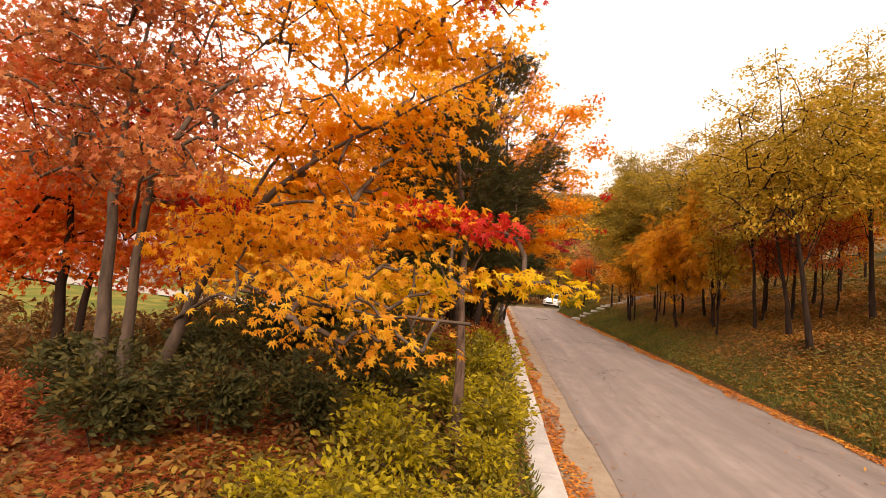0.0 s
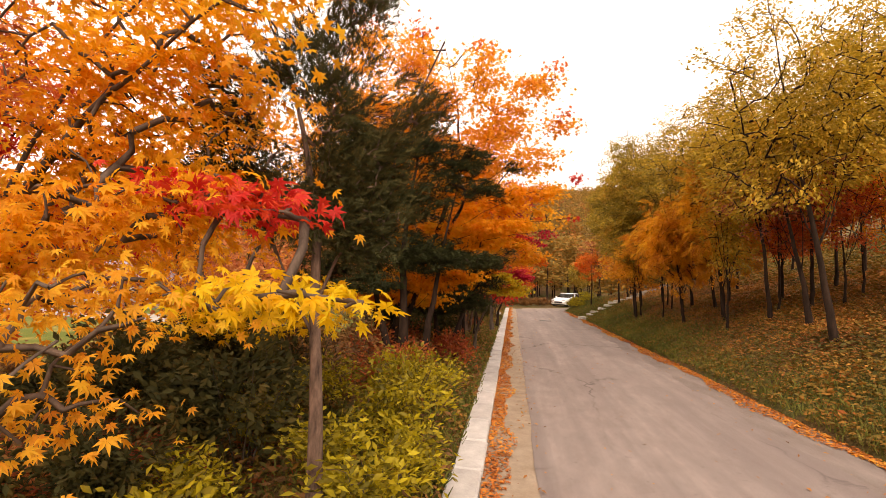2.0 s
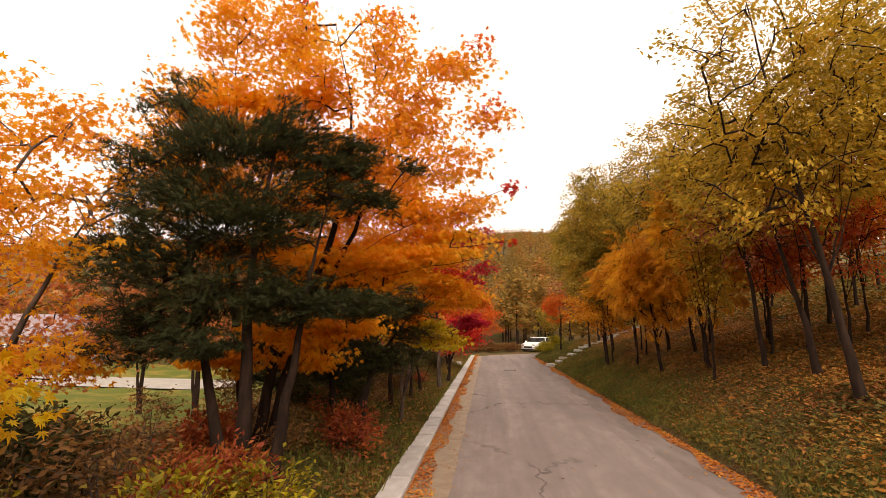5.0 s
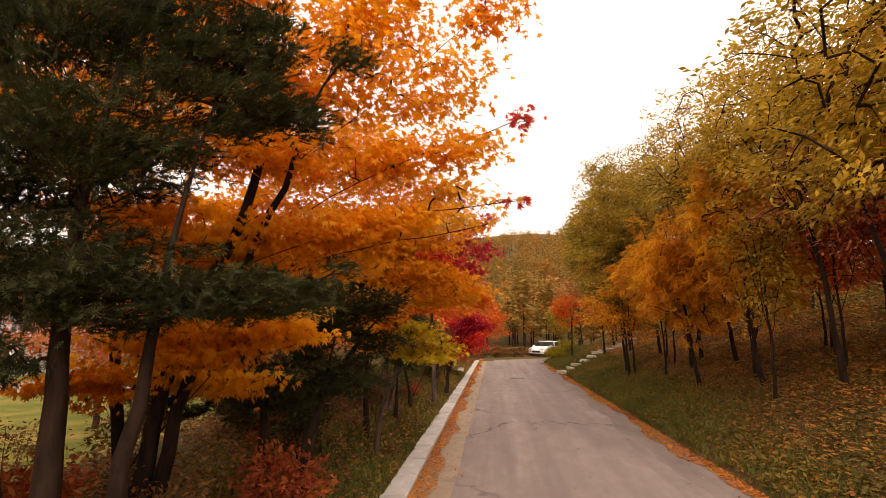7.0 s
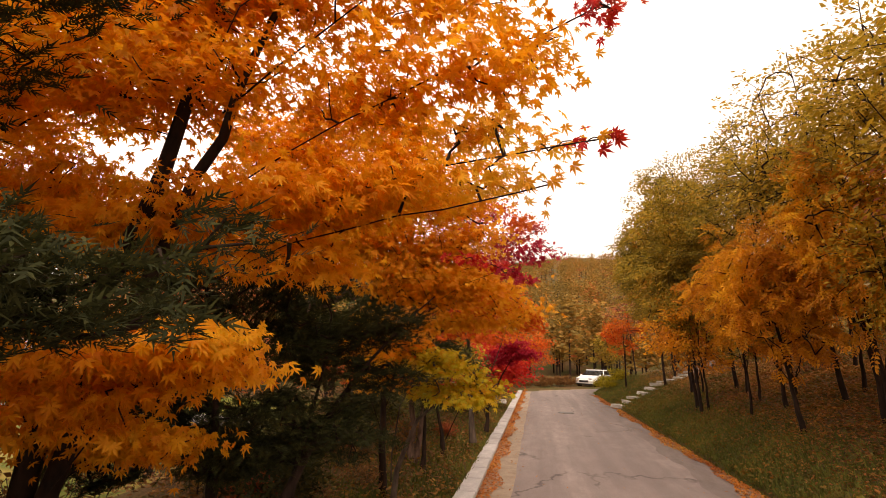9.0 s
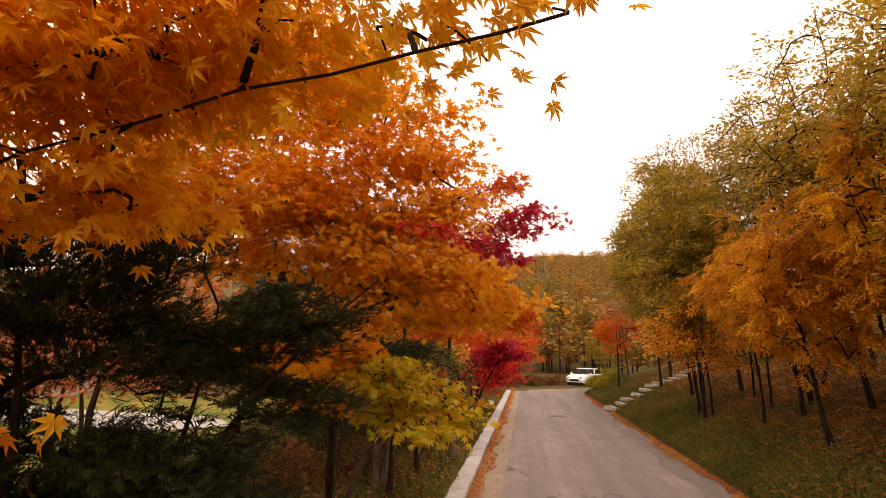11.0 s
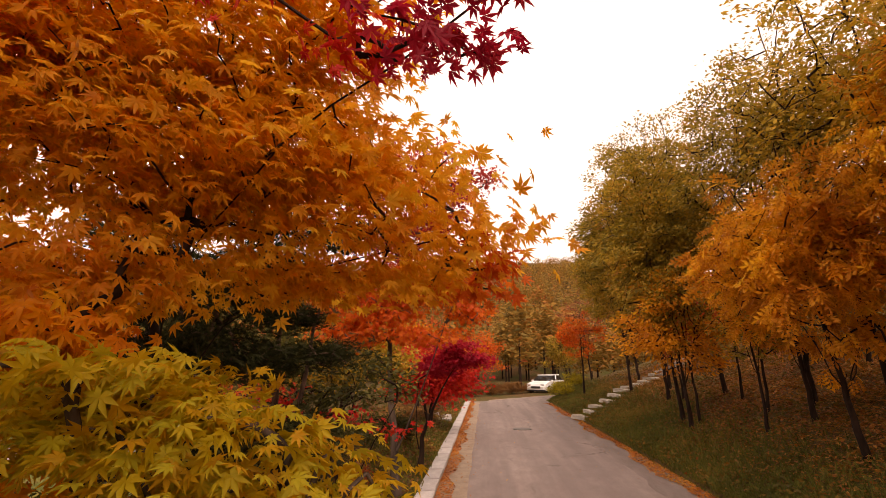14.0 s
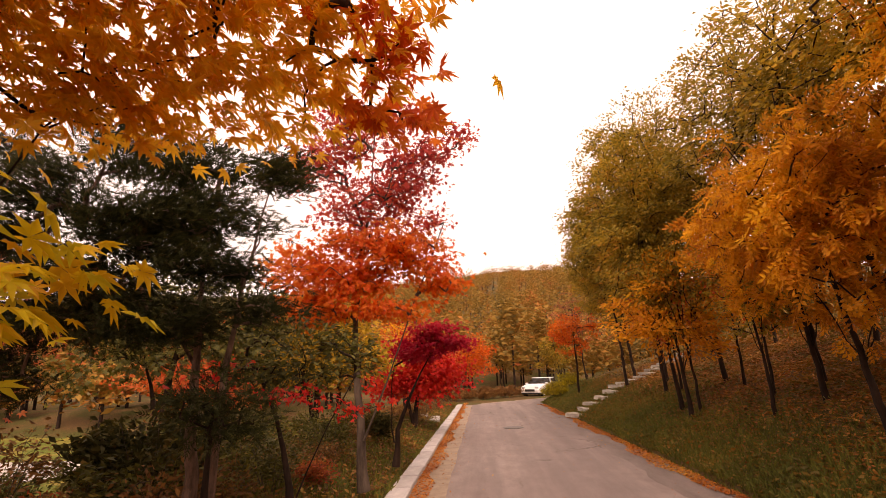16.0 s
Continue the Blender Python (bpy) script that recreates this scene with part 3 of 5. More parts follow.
# pale path and lawn on the low side
ly = np.linspace(17.5, 49, 64)
lu = np.linspace(0, 1, 60) ** 1.6
LX = (-4.9 - 0.35 * np.sin(ly * 0.9) - 0.3 * np.sin(ly * 2.1 + 1))[:, None] - 40 * lu[None]
LY = ly[:, None] + 0 * LX
i, j = np.meshgrid(np.arange(63), np.arange(59), indexing="ij")
lawn_quads = np.stack([i * 60 + j, (i + 1) * 60 + j, (i + 1) * 60 + j + 1, i * 60 + j + 1], -1).reshape(-1, 4)
edge = 0.09 * np.clip(np.minimum(lu * 30, 1), 0, 1)[None] - 0.04  # the turf's rim dips into the soil
lawn = new("lawn", np_mesh("lawn", np.stack([LX, LY, ground_height(LX, LY) + edge], -1).reshape(-1, 3), lawn_quads, M_LAWN, True))
tagged(lawn, "mown green lawn on the low side of the trees", "lawn", kind="structure")
path = new("pavement", ribbon("pavement", lambda y: -60 + 0 * y, lambda y: -13 - 0.9 * np.abs(y - 37.5), np.linspace(35.0, 40, 15), -1.27, M_PALE, 14))
tagged(path, "pale gravel path crossing the lawn", "path", kind="structure")


# ---- trees on the kerb's side ----
tree("maple_tree", "multi-stemmed maple with pale bark and orange and rust leaves", (-5.1, 9.0, -0.05),
     [[(-5.34, 9.0, -0.2), (-5.42, 9.0, 1.3), (-5.5, 9.0, 2.9), (-5.45, 9.0, 4.2), (-5.3, 9.0, 5.6)],
      [(-5.07, 9.05, -0.2), (-5.15, 9.05, 1.6), (-5.05, 9.05, 3.2), (-4.6, 9.0, 4.6), (-4.3, 9.0, 5.6)],
      [(-4.72, 9.0, -0.2), (-4.3, 8.9, 1.5), (-3.6, 8.7, 2.5), (-2.8, 8.4, 3.1), (-1.9, 8.1, 3.5), (-1.0, 7.9, 3.95)],
      [(-4.45, 8.9, 1.2), (-3.5, 8.2, 1.72), (-2.5, 7.5, 1.68), (-1.7, 6.9, 1.7), (-1.0, 6.5, 1.75)],
      [(-3.6, 8.7, 2.5), (-2.6, 8.2, 2.68), (-1.6, 7.9, 2.5), (-0.75, 7.7, 2.38)],
      [(-5.1, 9.0, 2.9), (-4.4, 8.9, 3.9), (-3.4, 8.8, 4.8), (-2.2, 8.7, 5.3)],
      [(-3.6, 8.65, 2.6), (-3.0, 8.6, 3.7), (-2.1, 8.5, 4.4), (-1.4, 8.4, 4.9)],
      [(-5.2, 9.0, 2.2), (-4.6, 8.2, 2.6), (-3.9, 7.6, 2.9), (-3.2, 7.2, 3.1)]],
     [("crown", [((-2.6, 8.6, 3.5), (1.3, 0.7, 0.5)), ((-2.9, 8.8, 4.7), (1.4, 0.9, 0.6)), ((-1.6, 8.5, 4.4), (0.8, 0.6, 0.5)), ((-3.2, 8.9, 2.9), (1.2, 0.6, 0.4)), ((-1.5, 8.2, 3.5), (0.7, 0.5, 0.35))], 230, 24, 0.19, 0.25, LEAF_STAR, 0.10, M_AMBER, 48, -0.35),
      ("tip_spray", [((-0.6, 7.2, 2.02), (0.35, 0.2, 0.08)), ((-0.3, 7.15, 2.0), (0.12, 0.1, 0.05))], 10, 7, 0.09, 0.4, LEAF_MAPLE, 0.105, M_YELLOW, 50, -0.4),
      ("low_crown", [((-1.7, 6.9, 1.72), (0.7, 0.4, 0.28)), ((-2.4, 7.4, 1.75), (0.8, 0.5, 0.35)), ((-1.2, 6.5, 1.68), (0.3, 0.25, 0.2)), ((-1.5, 7.5, 2.05), (0.6, 0.4, 0.25)), ((-1.9, 7.6, 1.4), (0.6, 0.4, 0.2))], 76, 11, 0.15, 0.5, LEAF_MAPLE, 0.085, M_AMBER_PALE, 48, -0.45),
      ("middle_crown", [((-2.8, 8.3, 2.3), (1.2, 0.7, 0.3)), ((-1.7, 8.0, 2.45), (0.8, 0.5, 0.22)), ((-3.7, 8.6, 1.95), (0.8, 0.6, 0.3)), ((-2.3, 8.4, 2.9), (0.9, 0.5, 0.25))], 110, 20, 0.17, 0.28, LEAF_MAPLE, 0.10, M_AMBER, 48, -0.45),
      ("red_tip", [((-1.05, 7.75, 2.44), (0.32, 0.22, 0.1)), ((-1.5, 7.85, 2.55), (0.3, 0.2, 0.1))], 20, 16, 0.11, 0.3, LEAF_MAPLE, 0.10, M_RED, 50, -0.4),
      ("rust_crown", [((-6.3, 9.1, 4.2), (1.4, 0.9, 1.0)), ((-4.8, 8.9, 4.2), (0.9, 0.7, 0.8)), ((-6.4, 9.3, 3.1), (0.9, 0.7, 0.6)), ((-4.9, 8.8, 3.0), (0.8, 0.6, 0.6)), ((-4.0, 7.8, 2.95), (0.7, 0.5, 0.35)), ((-3.3, 7.3, 2.9), (0.5, 0.4, 0.35)), ((-3.3, 7.6, 3.5), (0.6, 0.5, 0.3)), ((-5.6, 9.0, 5.3), (1.2, 0.9, 0.6)), ((-4.1, 9.0, 5.3), (0.9, 0.8, 0.5))], 380, 20, 0.18, 0.45, LEAF_STAR, 0.095, M_DULL, 65, -0.5),
      ("red_spray", [((-1.2, 8.4, 4.9), (0.3, 0.35, 0.35)), ((-4.6, 9.5, 2.4), (0.7, 0.4, 0.35)), ((-3.6, 9.4, 2.4), (0.4, 0.3, 0.2)), ((-5.3, 9.5, 3.4), (0.6, 0.4, 0.4))], 44, 26, 0.14, 0.35, LEAF_MAPLE, 0.10, M_RED, 50, -0.4)],
     M_BARK_PALE, 0.095, 11, twig=0.0075)

tree("maple_tree", "dark-stemmed maple with scarlet leaves behind the pale maple", (-7.6, 10.7, -0.5),
     [[(-7.6, 10.7, -0.8), (-7.6, 10.7, 1.4), (-7.7, 10.7, 2.9), (-8.2, 10.8, 4.4)],
      [(-7.35, 10.8, -0.8), (-7.3, 10.8, 1.3), (-6.8, 10.9, 2.6), (-6.4, 11.0, 3.8)]],
     [("crown", [((-7.9, 10.8, 2.9), (1.7, 1.4, 0.9)), ((-6.2, 11.2, 2.7), (1.3, 0.9, 0.5)), ((-8.2, 10.7, 1.7), (1.3, 0.9, 0.6)), ((-6.6, 10.8, 1.8), (0.9, 0.7, 0.45))], 150, 50, 0.26, 0.4, LEAF_STAR, 0.115, M_VERMILION, 55, -0.35),
      ("upper_crown", [((-7.6, 11.0, 4.6), (2.3, 1.6, 1.1)), ((-9.4, 11.2, 2.6), (1.4, 1.4, 1.4)), ((-9.0, 11.2, 4.2), (1.5, 1.3, 1.1))], 130, 66, 0.3, 0.45, LEAF_STAR, 0.115, M_RUST, 55, -0.35)],
     M_BARK_DARK, 0.10, 12)

tree("maple_tree", "spreading maple with amber leaves beyond the shrubs", (-5.2, 14.2, 0.1),
     [[(-5.2, 14.2, -0.1), (-5.1, 14.2, 1.2), (-4.6, 14.2, 2.6), (-4.0, 14.4, 4.0)],
      [(-5.3, 14.3, -0.1), (-5.5, 14.4, 1.3), (-6.2, 14.6, 2.8), (-6.8, 14.6, 4.1)]],
     [("crown", [((-4.4, 14.2, 3.3), (2.2, 1.4, 0.9)), ((-6.8, 14.5, 3.3), (1.8, 1.4, 1.2)), ((-5.4, 14.6, 4.7), (2.0, 1.2, 1.0))], 130, 46, 0.3, 0.3, LEAF_STAR, 0.115, M_AMBER, 52, -0.35),
      ("low_crown", [((-4.3, 13.6, 1.7), (1.5, 0.9, 0.5)), ((-6.8, 14.3, 1.6), (1.7, 0.9, 0.6))], 50, 40, 0.24, 0.3, LEAF_STAR, 0.115, M_AMBER, 52, -0.35)],
     M_BARK, 0.09, 13)

tree("maple_tree", "sapling maple with broad yellow leaves among the shrubs", (-2.6, 11.0, 0.4),
     [[(-2.6, 11.0, 0.25), (-2.55, 11.0, 1.0), (-2.4, 11.0, 1.8)], [(-2.6, 11.0, 0.6), (-2.95, 11.1, 1.3), (-3.3, 11.2, 1.75)]],
     [("crown", [((-2.2, 10.9, 1.75), (0.7, 0.6, 0.3)), ((-3.2, 11.2, 1.6), (0.7, 0.6, 0.3))], 44, 22, 0.18, 0.35, LEAF_MAPLE, 0.12, M_YELLOW, 48, -0.4)],
     M_BARK, 0.03, 25)

tree("conifer_tree", "slender half-bare conifer with flaking pinkish bark", (-1.15, 9.05, 0.35),
     [[(-1.13, 9.05, 0.2), (-1.2, 9.08, 1.3), (-1.26, 9.1, 2.2), (-1.34, 9.1, 3.0), (-1.5, 9.1, 3.5), (-1.85, 9.1, 4.3)],
      [(-1.24, 9.1, 1.9), (-1.0, 9.1, 2.5), (-0.75, 9.1, 2.9), (-0.5, 9.05, 3.5), (-0.3, 8.95, 3.9)],
      [(-1.3, 9.1, 2.6), (-1.25, 9.1, 3.4), (-1.1, 9.1, 4.2), (-1.0, 9.1, 4.8)],
      [(-1.22, 9.1, 1.6), (-1.6, 9.1, 2.3), (-1.95, 9.1, 2.9), (-2.3, 9.1, 3.6)]],
     [("crown", [((-0.75, 9.1, 2.95), (0.3, 0.3, 0.3)), ((-0.55, 9.05, 3.4), (0.28, 0.25, 0.25)), ((-1.15, 9.1, 3.7), (0.35, 0.3, 0.4)), ((-1.6, 9.1, 3.8), (0.4, 0.3, 0.4)), ((-1.9, 9.1, 3.0), (0.4, 0.35, 0.35)), ((-1.45, 9.1, 2.55), (0.4, 0.35, 0.25)), ((-0.95, 9.1, 2.45), (0.35, 0.3, 0.2)), ((-2.15, 9.1, 3.6), (0.35, 0.3, 0.4)), ((-1.0, 9.1, 4.4), (0.35, 0.3, 0.4)), ((-1.0, 9.1, 3.1), (0.35, 0.3, 0.3)), ((-1.3, 9.1, 2.6), (0.5, 0.3, 0.25)), ((-0.9, 9.1, 2.75), (0.4, 0.3, 0.35)), ((-1.65, 9.1, 2.75), (0.35, 0.3, 0.25)), ((-1.0, 9.1, 2.4), (0.35, 0.25, 0.12))], 560, 28, 0.07, 0.8, LEAF_SPRAY, 0.066, M_CONIFER_THIN, 50, 0.45)],
     M_BARK_RED, 0.06, 14, twig=0.005)

tree("conifer_tree", "broad dark green conifer with three stems beside the kerb", (-1.5, 14.0, 0.4),
     [[(-1.6, 14.0, 0.3), (-1.62, 14.0, 1.5), (-1.7, 14.0, 3.0), (-1.4, 14.0, 5.1)],
      [(-1.35, 14.1, 0.3), (-1.2, 14.1, 1.4), (-0.95, 14.0, 2.8), (-0.7, 14.0, 4.2)],
      [(-1.75, 13.95, 0.3), (-2.0, 13.95, 1.4), (-2.5, 14.0, 3.0), (-2.7, 14.1, 4.9)]],
     [("crown", [((-1.7, 14.0, 2.6), (1.1, 0.7, 0.4)), ((-1.6, 14.0, 3.5), (0.8, 0.7, 0.45)), ((-2.7, 14.0, 2.6), (0.8, 0.7, 0.6)), ((-2.6, 14.0, 3.5), (0.8, 0.7, 0.6)), ((-2.2, 14.0, 4.4), (0.75, 0.6, 0.5)), ((-1.35, 14.0, 4.6), (0.45, 0.4, 0.5)), ((-3.2, 14.1, 2.1), (0.5, 0.5, 0.35)), ((-1.1, 13.8, 2.5), (0.6, 0.45, 0.2)), ((-3.2, 14.2, 4.2), (0.6, 0.5, 0.6)), ((-2.9, 14.2, 5.0), (0.5, 0.45, 0.5)), ((-3.5, 14.1, 3.1), (0.5, 0.45, 0.5)), ((-1.0, 14.1, 4.0), (0.5, 0.5, 0.4))], 760, 40, 0.1, 0.4, LEAF_SPRAY, 0.085, M_CONIFER, 40, 0.2),
      ("outer_sprays", [((-0.5, 14.0, 2.5), (0.65, 0.4, 0.17)), ((0.2, 14.1, 2.7), (0.25, 0.2, 0.07)), ((-0.3, 14.0, 3.75), (0.45, 0.35, 0.22)), ((0.2, 14.1, 4.15), (0.2, 0.18, 0.1)), ((-0.6, 14.0, 4.3), (0.4, 0.35, 0.3)), ((-2.2, 13.7, 2.05), (0.7, 0.35, 0.2)), ((-0.4, 13.8, 2.42), (0.4, 0.3, 0.1))], 210, 36, 0.08, 0.3, LEAF_SPRAY, 0.075, M_CONIFER, 40, 0.2)],
     M_BARK_DARK, 0.11, 15, twig=0.005)

tree("conifer_tree", "low dark conifer with clustered trunks leaning over the bank", (-1.2, 16.6, 0.4),
     [[(-1.35, 16.5, 0.3), (-1.4, 16.6, 1.0), (-1.6, 16.8, 2.0), (-1.9, 16.9, 2.9)],
      [(-1.16, 16.6, 0.3), (-1.0, 16.8, 1.1), (-0.7, 17.1, 1.9), (-0.3, 17.3, 2.5), (0.12, 17.45, 2.9)],
      [(-1.0, 16.75, 0.3), (-0.95, 16.9, 1.1), (-0.8, 17.1, 2.0), (-0.8, 17.2, 2.7)]],
     [("crown", [((-0.4, 17.4, 2.6), (0.5, 0.4, 0.2)), ((0.08, 17.45, 2.88), (0.14, 0.14, 0.06)), ((-1.0, 17.2, 2.45), (0.65, 0.5, 0.32)), ((-1.8, 17.0, 2.6), (0.75, 0.5, 0.36)), ((-2.2, 17.0, 3.0), (0.65, 0.5, 0.26)), ((-1.9, 16.8, 1.75), (0.7, 0.4, 0.22)), ((-1.0, 17.0, 1.9), (0.6, 0.4, 0.22)), ((-0.3, 17.3, 2.15), (0.4, 0.3, 0.14)), ((-1.3, 17.1, 3.0), (0.5, 0.4, 0.18)), ((-2.4, 17.0, 2.1), (0.7, 0.5, 0.35)), ((-1.5, 16.9, 1.5), (0.7, 0.4, 0.2)), ((-0.6, 17.1, 1.65), (0.5, 0.35, 0.2)), ((-1.3, 16.7, 1.55), (0.5, 0.3, 0.16)), ((-2.5, 16.6, 1.5), (0.5, 0.35, 0.35)), ((-2.3, 16.4, 1.9), (0.6, 0.35, 0.3)), ((-1.1, 17.5, 1.5), (0.5, 0.25, 0.18))], 760, 36, 0.09, 0.3, LEAF_SPRAY, 0.075, M_CONIFER, 40, 0.15)],
     M_BARK_DARK, 0.075, 16, twig=0.005)

tree("conifer_tree", "thin young conifer stem beside the kerb", (-0.97, 22.1, 0.4),
     [[(-0.97, 22.1, 0.3), (-0.97, 22.1, 1.1), (-0.92, 22.1, 1.9)]],
     [("crown", [((-0.92, 22.1, 1.7), (0.4, 0.35, 0.3))], 30, 34, 0.1, 0.5, LEAF_SPRAY, 0.09, M_CONIFER, 45, 0.1)],
     M_BARK_DARK, 0.05, 17, twig=0.004)

tree("maple_tree", "large maple in full orange leaf with red branch tips", (-2.3, 15.8, 0.35),
     [[(-2.3, 15.8, 0.2), (-2.05, 15.6, 1.8), (-1.3, 15.4, 3.1), (-1.0, 15.4, 4.2), (-0.9, 15.4, 5.4), (-1.3, 15.4, 7.0)],
      [(-2.15, 15.8, 0.2), (-1.75, 15.6, 2.0), (-1.0, 15.4, 3.2), (-0.6, 15.4, 4.4), (-0.2, 15.4, 5.6), (0.5, 15.4, 6.3)],
      [(-2.5, 15.9, 0.2), (-2.7, 15.8, 2.0), (-3.0, 15.6, 4.0), (-2.9, 15.4, 5.6), (-2.9, 15.4, 7.0)],
      [(-1.9, 15.7, 2.0), (-1.0, 15.6, 2.85), (0.0, 15.6, 3.12), (0.7, 15.6, 3.2), (1.15, 15.6, 3.32)],
      [(-1.3, 15.5, 3.0), (-0.4, 15.5, 3.6), (0.5, 15.5, 4.0), (1.45, 15.4, 4.3)],
      [(-1.5, 15.5, 2.8), (-0.4, 15.5, 3.2), (0.6, 15.45, 3.42), (1.5, 15.4, 3.5)],
      [(-0.85, 15.4, 3.8), (0.0, 15.4, 4.5), (0.7, 15.4, 5.0), (1.1, 15.35, 5.5)],
      [(-2.1, 15.7, 1.2), (-1.6, 15.5, 1.75), (-0.9, 15.2, 2.25)],
      [(-2.4, 15.8, 0.9), (-2.2, 15.8, 1.4), (-1.7, 15.9, 1.65)]],
     [("crown", [((-2.9, 15.4, 6.9), (0.55, 0.6, 0.75)), ((-1.9, 15.4, 6.9), (0.5, 0.6, 0.6)), ((-0.5, 15.4, 6.5), (0.6, 0.6, 0.45)), ((0.65, 15.4, 6.2), (0.42, 0.5, 0.4)), ((0.1, 15.4, 5.7), (0.7, 0.6, 0.35)), ((-1.5, 15.4, 5.9), (1.2, 0.8, 0.5)), ((-3.3, 15.6, 5.6), (1.0, 0.9, 0.8)), ((1.05, 15.35, 5.35), (0.22, 0.3, 0.2)), ((-2.4, 15.5, 5.6), (1.0, 0.8, 0.6)), ((-4.0, 15.8, 4.6), (0.9, 0.8, 0.8))], 370, 40, 0.18, 0.3, LEAF_STAR, 0.095, M_ORANGE, 42, -0.4),
      ("middle_crown", [((0.5, 15.4, 4.65), (0.55, 0.45, 0.32)), ((-0.5, 15.4, 4.7), (0.9, 0.65, 0.45)), ((-1.9, 15.5, 4.9), (0.9, 0.65, 0.45)), ((0.85, 15.5, 4.0), (0.35, 0.3, 0.18)), ((0.1, 15.5, 3.95), (0.65, 0.45, 0.22)), ((-1.0, 15.4, 3.95), (0.7, 0.5, 0.3)), ((-2.9, 15.7, 4.4), (0.9, 0.7, 0.6)), ((-0.2, 15.45, 5.2), (0.7, 0.5, 0.3)), ((-1.6, 15.5, 4.3), (0.8, 0.6, 0.4))], 320, 40, 0.18, 0.28, LEAF_STAR, 0.095, M_AMBER, 40, -0.4),
      ("low_crown", [((0.25, 15.6, 3.32), (0.65, 0.35, 0.11)), ((-0.6, 15.6, 3.25), (0.75, 0.45, 0.2)), ((-1.6, 15.8, 3.1), (0.75, 0.5, 0.26)), ((-2.6, 15.9, 3.4), (0.75, 0.6, 0.36)), ((-0.9, 15.4, 2.3), (0.6, 0.35, 0.16)), ((-1.8, 15.4, 2.2), (0.65, 0.35, 0.18)), ((-0.5, 15.8, 2.92), (0.55, 0.35, 0.1)), ((-0.75, 15.0, 2.38), (0.45, 0.3, 0.14)), ((-1.4, 15.2, 2.05), (0.55, 0.3, 0.16)), ((-1.7, 16.0, 1.72), (0.6, 0.3, 0.12)), ((-2.6, 15.4, 1.75), (0.6, 0.35, 0.2))], 400, 38, 0.15, 0.22, LEAF_MAPLE, 0.09, M_AMBER, 40, -0.45),
      ("outer_spray", [((0.85, 15.6, 3.35), (0.3, 0.25, 0.08)), ((1.1, 15.45, 3.5), (0.25, 0.15, 0.05)), ((1.05, 15.5, 4.1), (0.25, 0.2, 0.1)), ((0.8, 15.55, 3.62), (0.25, 0.2, 0.08))], 34, 12, 0.11, 0.3, LEAF_MAPLE, 0.09, M_AMBER_PALE, 45, -0.45),
      ("tip_spray", [((1.47, 15.4, 3.5), (0.14, 0.1, 0.04)), ((1.1, 15.6, 3.32), (0.1, 0.08, 0.04)), ((1.42, 15.4, 4.27), (0.14, 0.12, 0.08))], 13, 5, 0.06, 0.5, LEAF_MAPLE, 0.085, M_RED, 60, -0.3),
      ("red_spray", [((1.15, 15.35, 5.55), (0.14, 0.2, 0.2)), ((0.95, 15.4, 6.5), (0.16, 0.3, 0.25)), ((-0.5, 15.4, 7.0), (0.35, 0.4, 0.14)), ((-1.9, 15.4, 7.55), (0.35, 0.4, 0.16)), ((-3.0, 15.4, 7.7), (0.4, 0.4, 0.2))], 40, 9, 0.12, 0.5, LEAF_STAR, 0.095, M_VERMILION, 60, -0.3)],
     M_BARK_DARK, 0.085, 18, twig=0.004, limb=0.12)

